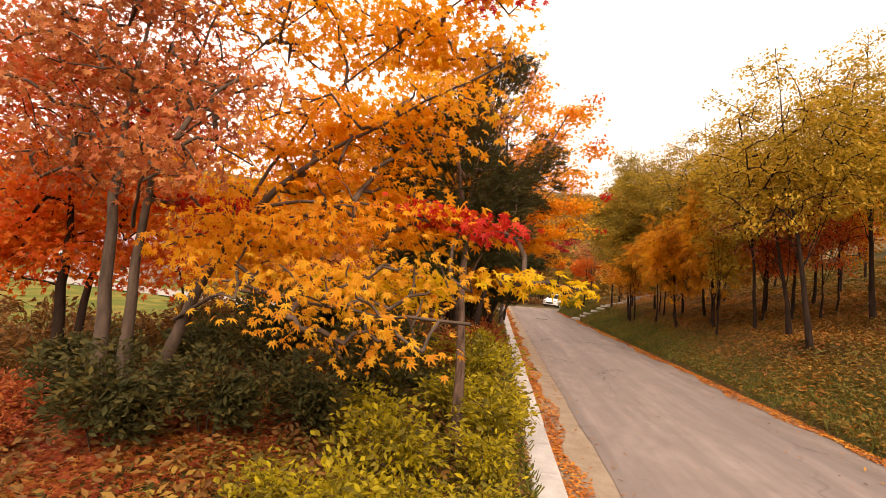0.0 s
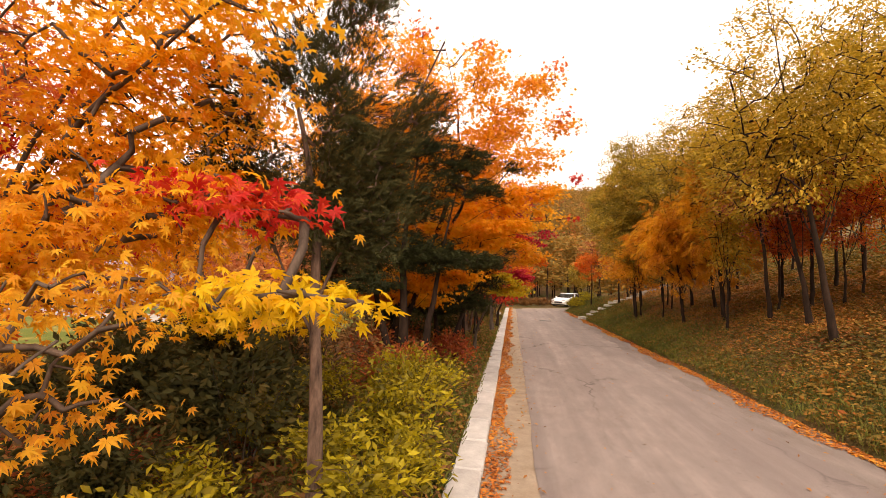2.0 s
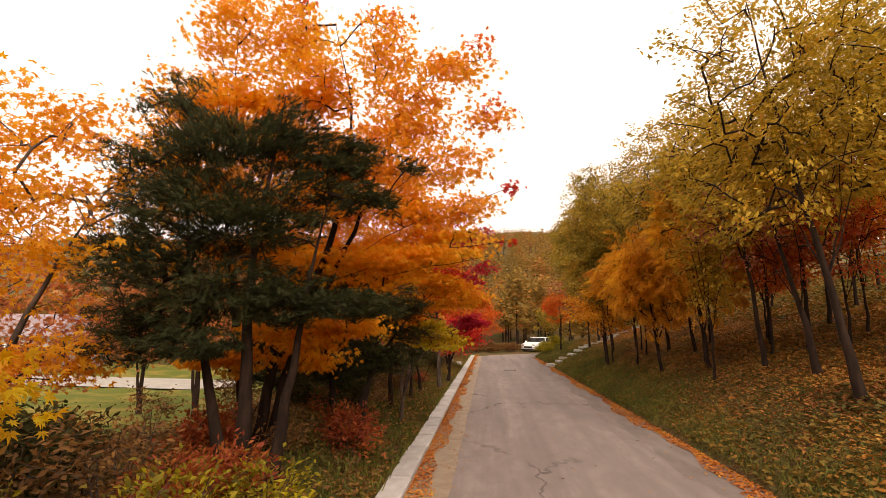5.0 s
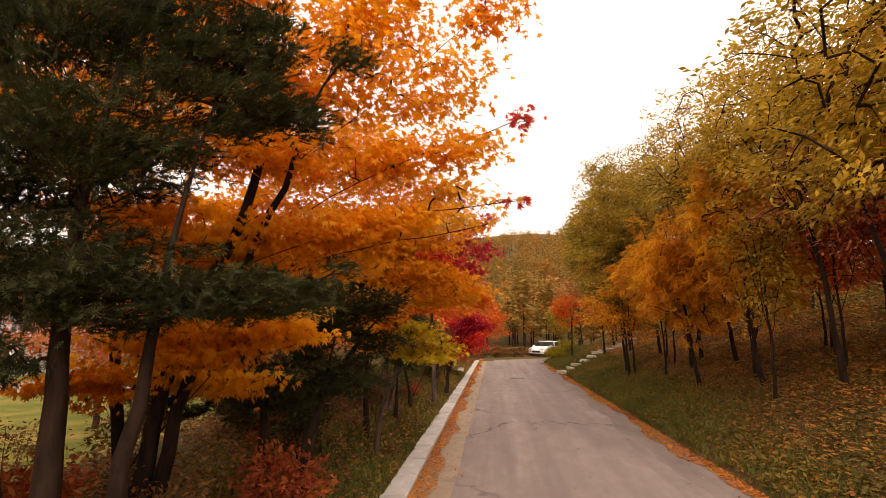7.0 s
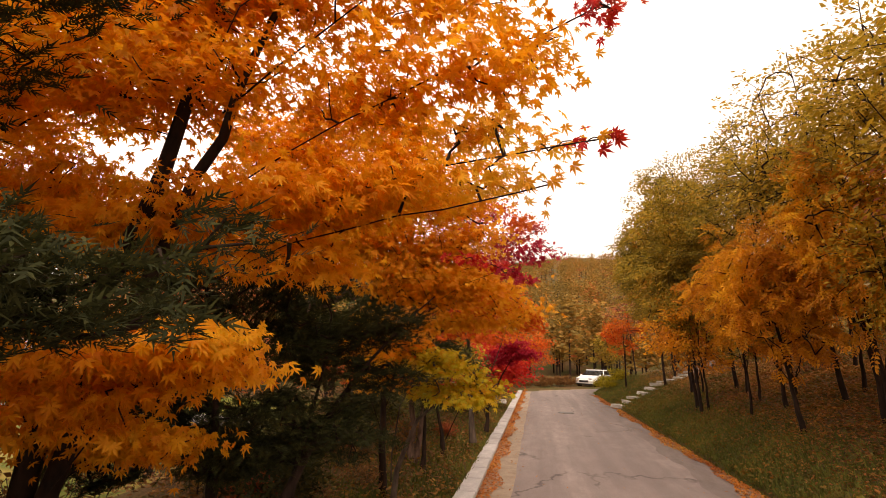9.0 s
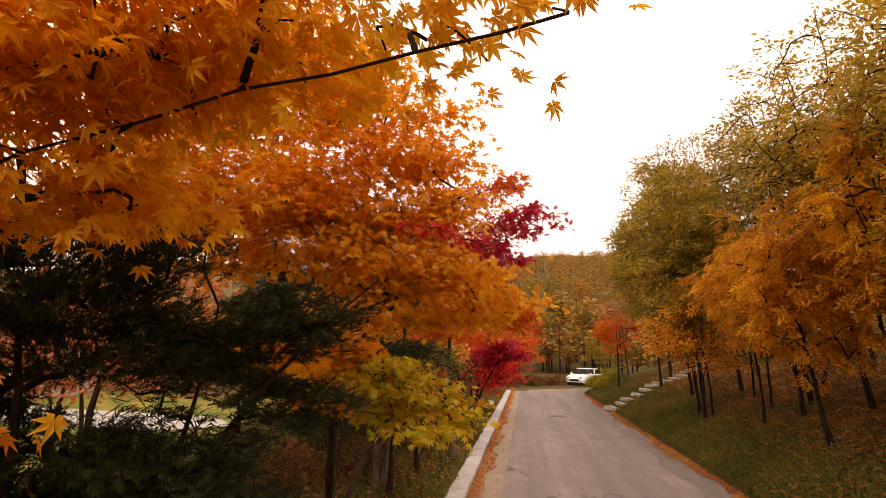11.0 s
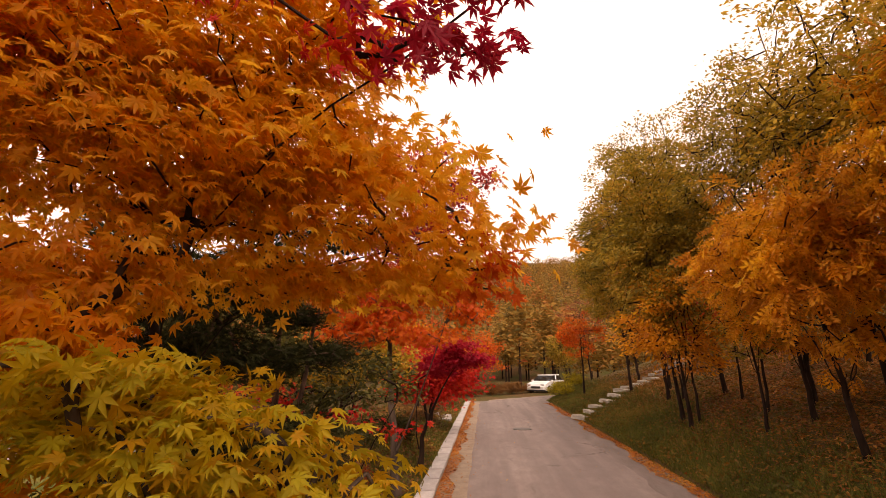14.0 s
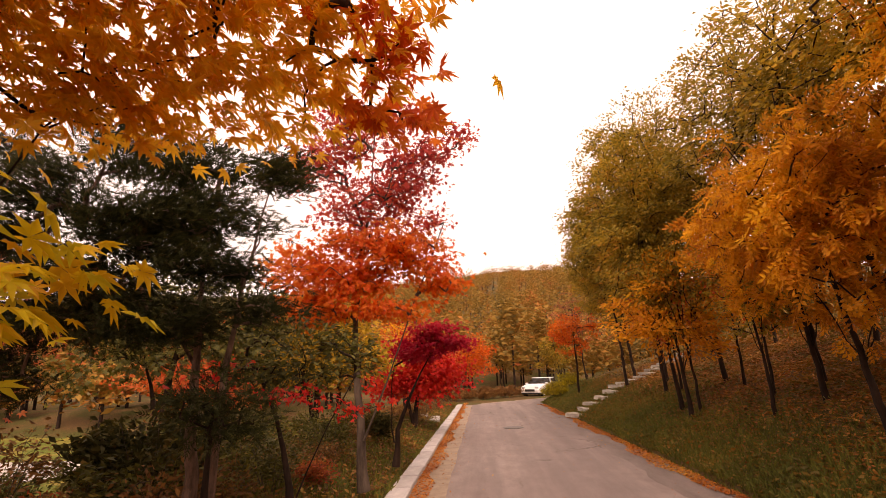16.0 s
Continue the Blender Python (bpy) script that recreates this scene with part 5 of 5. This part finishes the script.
def spread(first, spots, scales=(0.8, 1.2), seed=0):
    """Copies of a shrub at the spots, turned and sized at random."""
    r = random.Random(seed)
    for x, y in spots:
        c = copy_thing(first, pose(x, y, float(ground_height(x, y)), 0, 0, r.uniform(0, 360)))
        s = r.uniform(*scales)
        c.scale = (s, s, s * r.uniform(0.85, 1.1))


LIME = "yellow-green leafy shrub beside the kerb"
lime_a = shrub(LIME, -0.95, 10.9, 1.05, 0.62, M_SHRUB, 201, clusters=64, per=22, size=0.085, group="yellow-green shrubs")
lime_b = shrub(LIME, -1.7, 8.2, 0.7, 0.55, M_SHRUB, 202, clusters=56, per=20, size=0.085, group="yellow-green shrubs")
lime_c = shrub(LIME, -0.75, 9.2, 0.7, 0.42, M_SHRUB, 203, clusters=46, per=22, size=0.085, group="yellow-green shrubs")
spread(lime_a, [(-1.15, 12.0), (-2.3, 10.2), (-2.0, 11.4), (-0.9, 12.9)], (0.6, 0.85), 1)
spread(lime_b, [(-2.3, 7.2), (-2.8, 6.1), (-2.1, 6.0), (-1.3, 7.4), (-3.6, 5.9), (-2.2, 9.1)], (0.55, 0.8), 2)
spread(lime_c, [(-3.4, 5.6), (-2.7, 5.3), (-2.0, 5.2), (-4.3, 6.2), (-3.9, 5.4), (-1.4, 5.4), (-4.9, 5.9)], (0.6, 0.9), 22)
spread(lime_c, [(-0.85, 8.2), (-0.75, 7.2), (-1.3, 9.8), (-0.7, 10.1), (-1.3, 6.4), (-1.8, 6.9)], (0.65, 0.95), 3)
DARK_SHRUB = "dense dark green shrub under the maples"
dark_a = shrub(DARK_SHRUB, -3.2, 11.6, 1.25, 0.8, M_SHRUB_DARK, 211, size=0.1, clusters=70, per=44, group="dark shrubs")
spread(dark_a, [(-3.6, 8.4), (-2.8, 8.9), (-2.2, 9.9), (-4.4, 8.0), (-1.3, 30.2), (-2.4, 23.6), (-4.2, 11.0), (-3.9, 10.2), (-5.2, 10.9), (-3.4, 13.2), (-5.9, 11.8), (-6.6, 10.4), (-4.8, 12.4), (-3.0, 12.3), (-1.7, 18.1), (-2.4, 18.9), (-3.2, 19.6)], (0.7, 1.0), 4)
RED_SHRUB = "low shrub with reddening leaves"
red_a = shrub(RED_SHRUB, -1.6, 12.6, 0.6, 0.45, M_SHRUB_RED, 221, group="reddish shrubs")
spread(red_a, [(-1.35, 13.1), (-2.4, 14.6), (-2.0, 18.4), (-7.2, 9.2), (-2.6, 22.4), (-1.2, 25.5), (-1.0, 16.2), (-7.9, 10.2), (-4.6, 8.2), (-5.8, 8.2), (-6.4, 8.8), (-6.9, 9.8)], (0.7, 1.2), 5)
BRUSH = "thin russet brush with sparse leaves"
brush_a = shrub(BRUSH, -3.0, 16.6, 1.1, 0.6, M_HERB_BROWN, 231, clusters=40, per=14, group="russet brush")
brush_b = shrub(BRUSH, -2.2, 21.5, 0.7, 0.55, M_HERB_BROWN, 232, clusters=44, per=18, group="russet brush")
spread(brush_a, [(-2.4, 11.8), (-2.6, 10.7), (-2.2, 12.8), (-3.0, 13.4), (-3.8, 18.0), (-4.4, 16.4), (-3.2, 19.0), (-3.8, 23.2), (-4.5, 27.5), (-3.5, 30.0), (-2.8, 33.5)], (0.7, 1.2), 6)
spread(brush_b, [(-1.6, 15.4), (-2.4, 15.8), (-1.7, 18.6), (-1.4, 20.2), (-2.4, 19.4), (-1.5, 22.6), (-1.9, 24.0), (-2.6, 25.8), (-1.4, 27.0), (-1.8, 29.2), (-1.3, 30.4), (-2.3, 31.0), (-1.6, 34.6), (-1.2, 36.2),
                 (-1.3, 41.0), (-1.8, 43.0), (-1.2, 45.5), (-1.9, 47.5), (-1.3, 50.0)], (0.6, 1.15), 7)
field_a = shrub("tall yellow-brown brush at the edge of the lawn", -9.5, 14.0, 1.5, 1.1, M_HERB_BROWN, 235, size=0.11, clusters=60, per=26, group="field brush")
spread(field_a, [(-8.8, 12.0), (-8.0, 13.4), (-9.8, 10.6), (-11.0, 11.4), (-7.6, 14.6), (-10.5, 12.8), (-11.5, 15.0), (-8.2, 15.6), (-12.8, 13.6), (-14.8, 15.0), (-12.4, 16.2), (-17.0, 16.4), (-7.2, 12.6), (-6.6, 13.6)], (0.95, 1.35), 12)
green_a = shrub("spreading dull green bush at the edge of the lawn", -3.4, 20.6, 1.0, 0.8, M_BUSH, 236, size=0.09, clusters=60, per=26, group="dull green bushes")
spread(green_a, [(-2.8, 25.0), (-4.6, 25.6), (-1.7, 27.6), (-3.4, 27.6), (-2.2, 28.8), (-4.2, 23.8), (-3.6, 24.8), (-2.6, 26.4), (-2.2, 23.3), (-3.2, 21.8), (-1.6, 24.9)], (0.65, 1.0), 13)
HEDGE = "rounded russet hedge shrub at the far edge of the bend"
hedge_a = shrub(HEDGE, 0.3, 56.2, 0.9, 0.8, M_HERB_BROWN, 241, size=0.11, clusters=56, per=40, group="hedge along the bend")
spread(hedge_a, [(-0.9, 55.2), (1.3, 57.2), (2.2, 58.4), (3.1, 59.6), (3.9, 60.9), (4.8, 62.0), (-2.0, 55.0), (-0.4, 57.0), (1.6, 59.2), (2.8, 61.4), (5.6, 63.2), (0.6, 60.0), (-1.8, 57.5), (-3.2, 56.0)], (0.8, 1.3), 8)
verge = shrub("rounded green shrub at the foot of the bank by the bend", 5.75, 50.2, 0.9, 0.8, M_SHRUB, 251, size=0.09, clusters=56, per=40, group="verge shrubs")
spread(verge, [(5.95, 52.7), (6.4, 53.6), (6.2, 52.0), (5.9, 48.6), (6.9, 50.6), (7.0, 54.0), (7.6, 56.0)], (0.8, 1.1), 9)



# ---- loose leaves and low plants ----
def on_ground(n, x0, x1, y0, y1, r, up=(0.0, 0.05), near=0.0):
    y = y0 + (y1 - y0) * r.random(n) ** (1 + near)
    x = x0 + (x1 - x0) * r.random(n)
    nx = x + r.normal(0, 0.6, n)  # soft edges, but nothing strays onto the lane
    x = np.where((np.abs(nx - 2.4) > 2.75) & ((nx > 2.4) == (x > 2.4)), nx, x)
    y = np.minimum(y + r.normal(0, 0.7, n), 52.0)
    return np.stack([x, y, ground_height(x, y) + r.uniform(*up, n)], 1)


def clumped(p, r, scale, keep):
    """Keeps places in patches, so that plants stand in clumps with gaps."""
    f = np.sin(p[:, 0] * scale + 1.3) * np.sin(p[:, 1] * scale * 0.8 + 0.5) + 0.7 * np.sin(p[:, 0] * scale * 2.3 + p[:, 1] * scale * 1.7)
    return p[f + r.normal(0, 0.5, len(p)) > keep]


def stuff(name, label, category, me):
    return tagged(new(name, me), label, category, kind="stuff")


r = np.random.default_rng(21)
p = clumped(on_ground(98000, -8.5, -0.32, 1, 52, r, (0.02, 0.22), 0.5), r, 1.6, -0.6)
p = p[(p[:, 1] < 17.5) | (p[:, 0] > -4.7 - 0.5 * np.sin(p[:, 1] * 1.3))]
stuff("groundcover", "low russet and olive plants under the roadside trees", "plants", leaves("groundcover", p, LEAF_SMALL, 0.085, M_HERB_BROWN, 50, None, 0.25, r, 0.5))
p = clumped(on_ground(68000, -3.4, -0.32, 1, 52, r, (0.02, 0.16), 0.7), r, 2.2, -0.3)
stuff("groundcover", "green and yellow low plants along the kerb", "plants", leaves("groundcover", p, LEAF_SMALL, 0.07, M_HERB, 50, None, 0.3, r, 0.5))
p = on_ground(29000, -1.5, -0.3, 0, 52, r, (0.0, 0.02), 0.7)
stuff("grass", "rough grass at the back of the kerb", "grass", leaves("grass", p, LEAF_BLADE, 0.2, M_GRASS, 30, None, 0.9, r, 0.5))
p = clumped(on_ground(165000, 5.16, 13, 2, 50, r, (0.01, 0.14), 0.25), r, 1.3, -0.9)
p = p[(p[:, 1] < 16 + 3 * r.random(len(p))) | (p[:, 0] < 5.7 + 0.5 * r.random(len(p))) | (r.random(len(p)) < 0.4)]
stuff("groundcover", "ivy-like olive and brown plants covering the bank", "plants", leaves("groundcover", p, LEAF_SMALL, 0.095, M_HERB, 50, None, 0.2, r, 0.5))
p = np.concatenate([on_ground(9000, 5.5, 15, 12, 46, r, (0.01, 0.08), 0.0), clumped(on_ground(110000, 6.0, 15, 16.5, 46, r, (0.02, 0.12), 0.15), r, 1.1, -0.9)])
stuff("fallen_leaves", "brown leaves fallen among the plants of the bank", "leaves", leaves("fallen_leaves", p, LEAF_SMALL, 0.082, M_LITTER_BANK, 35, None, 0.0, r, 0.4))
p = on_ground(54000, 13, 24, 2, 50, r, (0.01, 0.2), 0.0)
stuff("groundcover", "olive and brown plants high on the bank", "plants", leaves("groundcover", p, LEAF_SMALL, 0.17, M_HERB, 50, None, 0.2, r, 0.5))
p = np.concatenate([on_ground(9000, 5.1, 5.9, 8, 34, r, (0.0, 0.02), 0.2), on_ground(16000, 5.1, 6.3, 22, 34, r, (0.0, 0.02)), on_ground(30000, 5.1, 7.2, 33, 52, r, (0.0, 0.02))])
stuff("grass", "green grass along the foot of the bank", "grass", leaves("grass", p, LEAF_BLADE, 0.18, M_GRASS, 30, None, 0.8, r, 0.5))

q = np.stack([r.normal(-5.0, 1.5, 17000), r.normal(8.6, 1.2, 17000)], 1)
q = q[q[:, 0] < -0.5]
p = np.stack([q[:, 0], q[:, 1], ground_height(q[:, 0], q[:, 1]) + r.uniform(0.01, 0.06, len(q))], 1)
stuff("fallen_leaves", "red and brown leaves fallen under the pale maple", "leaves", leaves("fallen_leaves", p, LEAF_STAR, 0.085, M_SHRUB_RED, 25, None, 0.0, r, 0.4))

# fallen leaves in the gutter, along the far margin, and thinly over the lane
n = 20000
y = -8 + 62 * r.random(n) ** 1.3
wave = 0.27 + 0.08 * np.sin(y * 1.7) + 0.05 * np.sin(y * 4.1 + 1)
p = np.stack([0.01 + wave * r.random(n) ** 1.2, y, 0.006 + 0.022 * r.random(n)], 1)
stuff("leaf_litter", "orange leaves drifted against the kerb", "leaves", leaves("leaf_litter", p, LEAF_SMALL, 0.055, M_LITTER, 25, None, 0.0, r, 0.5))
n = 24000
y = -8 + 58 * r.random(n) ** 1.15
wave = 0.34 + 0.12 * np.sin(y * 0.9) + 0.07 * np.sin(y * 3.3)
p = np.stack([road_right(y) + 0.08 - wave * r.random(n) ** 1.3, y, 0.008 + 0.025 * r.random(n)], 1)
stuff("leaf_litter", "orange leaves drifted along the road margin", "leaves", leaves("leaf_litter", p, LEAF_SMALL, 0.06, M_LITTER, 25, None, 0.0, r, 0.5))
n = 700
y = 6 + 40 * r.random(n)
x = np.where(r.random(n) < 0.55, 0.25 + 0.5 * r.random(n), np.where(r.random(n) < 0.5, 4.0 + 0.9 * r.random(n), 0.6 + 4 * r.random(n)))
p = np.stack([x, y, 0.03 + 0.004 * r.random(n)], 1)
stuff("leaf_litter", "single dry leaves scattered over the lane", "leaves", leaves("leaf_litter", p, LEAF_SMALL, 0.06, M_LITTER_BROWN, 15, None, 0.0, r, 0.4))

# ---- manhole ----
bm = bmesh.new()
bmesh.ops.create_cone(bm, cap_ends=True, segments=28, radius1=0.36, radius2=0.355, depth=0.02)
cover = tagged(new("manhole_cover", bm_mesh("manhole_cover", bm, M_IRON)), "round cast-iron manhole cover set in the lane", "manhole")
cover.location = (2.34, 36.75, 0.03)

# ---- stone steps up the bank ----
def rough_slab(name, w, l, h, seed, mat):
    r = random.Random(seed)
    bm = box_bm(bmesh.new(), (-w / 2, -l / 2, 0), (w / 2, l / 2, h), 0.03)
    for v in bm.verts:
        v.co += Vector((r.uniform(-0.04, 0.04), r.uniform(-0.04, 0.04), r.uniform(-0.015, 0.015)))
    return bm_mesh(name, bm, mat)


steps = tagged(new("stone_steps"), "rough pale stone steps climbing the grassy bank", "steps")
steps.location = (5.1, 39.4, 0.0)
slabs = [rough_slab("step", 0.55, 1.15, 0.16, 300 + k, M_STONE) for k in range(4)]
for k in range(17):
    x, y = 5.25 + 0.42 * k, 39.9 + 0.12 * k + 0.012 * k * k
    s = part("step", slabs[k % 4], steps)
    s.location = (x - 5.1, y - 39.4, float(ground_height(x, y)) - 0.06)
    s.rotation_euler = (0, 0, random.Random(k).uniform(-0.25, 0.25) + 0.3)

# pale edging stones by the kerb
for k, (x, y, s) in enumerate(((-0.75, 38.4, 1.0), (-1.2, 39.0, 0.8), (-0.8, 39.4, 0.9), (-1.5, 38.3, 0.6))):
    me = rough_slab("edging_stone", 0.62 * s, 0.8 * s, 0.16, 330 + k, M_PALE)
    tagged(new("edging_stone", me), "flat pale stone slab lying behind the kerb", "stone", "flat stones").location = (x, y, float(ground_height(x, y)) - 0.03)

# ---- parked car ----
def car(x, y, turn):
    root = tagged(new("car"), "white hatchback car parked on the bend", "car")
    root.matrix_basis = pose(x, y, 0.0, 0, 0, turn)
    prof = [(-2.1, 0.32), (-2.15, 0.55), (-2.05, 0.78), (-1.1, 0.98), (0.2, 1.0), (1.9, 1.02), (2.08, 0.85), (2.1, 0.4), (1.9, 0.25), (-1.9, 0.25)]
    bm = bmesh.new()
    rings = []
    for yy, sx, dz in ((-0.86, 0.96, 0), (-0.72, 1.0, 0.03), (0.72, 1.0, 0.03), (0.86, 0.96, 0)):
        rings.append([bm.verts.new((px * sx, yy, pz + (dz if pz > 0.7 else 0))) for px, pz in prof])
    for a, b in zip(rings, rings[1:]):
        for i in range(len(prof)):
            j = (i + 1) % len(prof)
            bm.faces.new((a[i], a[j], b[j], b[i]))
    bm.faces.new(rings[0])
    bm.faces.new(rings[-1][::-1])
    bmesh.ops.recalc_face_normals(bm, faces=bm.faces)
    body = part("body", bm_mesh("body", bm, M_PAINT), root)
    cab = [(-1.05, 0.97), (-0.3, 1.42), (0.4, 1.48), (1.35, 1.42), (1.95, 1.0)]
    bm = bmesh.new()
    rings = [[bm.verts.new((px * (0.98 if abs(yy) > 0.6 else 1), yy * (1.0 if pz < 1.1 else 0.82), pz)) for px, pz in cab] for yy in (-0.78, 0.78)]
    for i in range(len(cab)):
        j = (i + 1) % len(cab)
        bm.faces.new((rings[0][i], rings[0][j], rings[1][j], rings[1][i]))
    bm.faces.new(rings[0])
    bm.faces.new(rings[1][::-1])
    bmesh.ops.recalc_face_normals(bm, faces=bm.faces)
    part("cabin_glass", bm_mesh("cabin_glass", bm, M_GLASS), root, "dark window glass")
    part("roof", box_mesh("roof", (-0.35, -0.66, 1.44), (1.4, 0.66, 1.52), M_PAINT, 0.03), root)
    for s in (-1, 1):
        part("window_pillar", box_mesh("window_pillar", (0.38, s * 0.72 - 0.03, 0.98), (0.5, s * 0.72 + 0.03, 1.46), M_PAINT, 0.01), root)
        part("headlight", box_mesh("headlight", (-2.14, s * 0.62 - 0.16, 0.66), (-1.95, s * 0.62 + 0.16, 0.8), M_RIM, 0.03), root, "clear headlight")
        part("tail_lamp", box_mesh("tail_lamp", (2.0, s * 0.72 - 0.1, 0.72), (2.1, s * 0.72 + 0.1, 0.95), M_LAMP, 0.02), root, "red tail lamp")
        part("mirror", box_mesh("mirror", (-0.85, s * 0.93 - 0.09, 0.98), (-0.7, s * 0.93 + 0.09, 1.1), M_PAINT, 0.02), root)
        for wx in (-1.32, 1.3):
            w = part("wheel", None, root)
            w.location = (wx, s * 0.8, 0.31)
            for nm, rad, dep, mat in (("tyre", 0.31, 0.2, M_RUBBER), ("rim", 0.2, 0.215, M_RIM)):
                bm = bmesh.new()
                bmesh.ops.create_cone(bm, cap_ends=True, segments=24, radius1=rad, radius2=rad, depth=dep, matrix=Matrix.Rotation(math.pi / 2, 4, "X"))
                part(nm, bm_mesh(nm, bm, mat), w)
    part("grille", box_mesh("grille", (-2.17, -0.45, 0.42), (-2.05, 0.45, 0.6), M_TRIM, 0.02), root, "black front grille")
    part("bumper_skirt", box_mesh("bumper_skirt", (-2.08, -0.8, 0.2), (2.05, 0.8, 0.32), M_TRIM, 0.03), root, "black lower skirt")


car(6.4, 62.8, 58)

# ---- house far across the lawn ----
house = tagged(new("house"), "low pale house with a mauve-grey roof beyond the lawn", "house")
house.location = (-36, 46, -1.4)
part("wall", box_mesh("wall", (-4.5, -3, 0), (4.5, 3, 2.6), M_WALL, 0.03), house)
bm = bmesh.new()
v = [bm.verts.new(c) for c in ((-5, -3.5, 2.6), (5, -3.5, 2.6), (5, 3.5, 2.6), (-5, 3.5, 2.6), (-4, 0, 4.3), (4, 0, 4.3))]
for f in ((0, 1, 5, 4), (2, 3, 4, 5), (1, 2, 5), (3, 0, 4), (3, 2, 1, 0)):
    bm.faces.new([v[i] for i in f])
part("roof", bm_mesh("roof", bm, M_ROOF), house)
for wx in (-2.6, 0.4, 2.8):
    win = part("window", box_mesh("window", (wx - 0.6, -3.06, 0.9), (wx + 0.6, -2.98, 2.0), M_PAINT, 0.01), house)
    part("pane", box_mesh("pane", (wx - 0.52, -3.08, 0.97), (wx + 0.52, -3.05, 1.93), M_PANE), win)

# ---- kerb stones ----
kerb = tagged(new("kerb"), "pale grey concrete kerb of one-metre stones", "kerb", kind="structure")
stone = []
for k in range(4):
    rr_ = random.Random(400 + k)
    bm = box_bm(bmesh.new(), (-0.34, 0.006, -0.2), (0.0, 0.994, 0.085), 0.018)
    for v in bm.verts:
        v.co += Vector((rr_.uniform(-0.004, 0.004), 0, rr_.uniform(-0.004, 0.004)))
    stone.append(bm_mesh("kerb_stone", bm, M_KERB))
for k in range(55):
    s = part("kerb_stone", stone[k % 4], kerb)
    s.location = (random.Random(k).uniform(-0.008, 0.008), -4 + k, random.Random(k + 99).uniform(-0.006, 0.006))
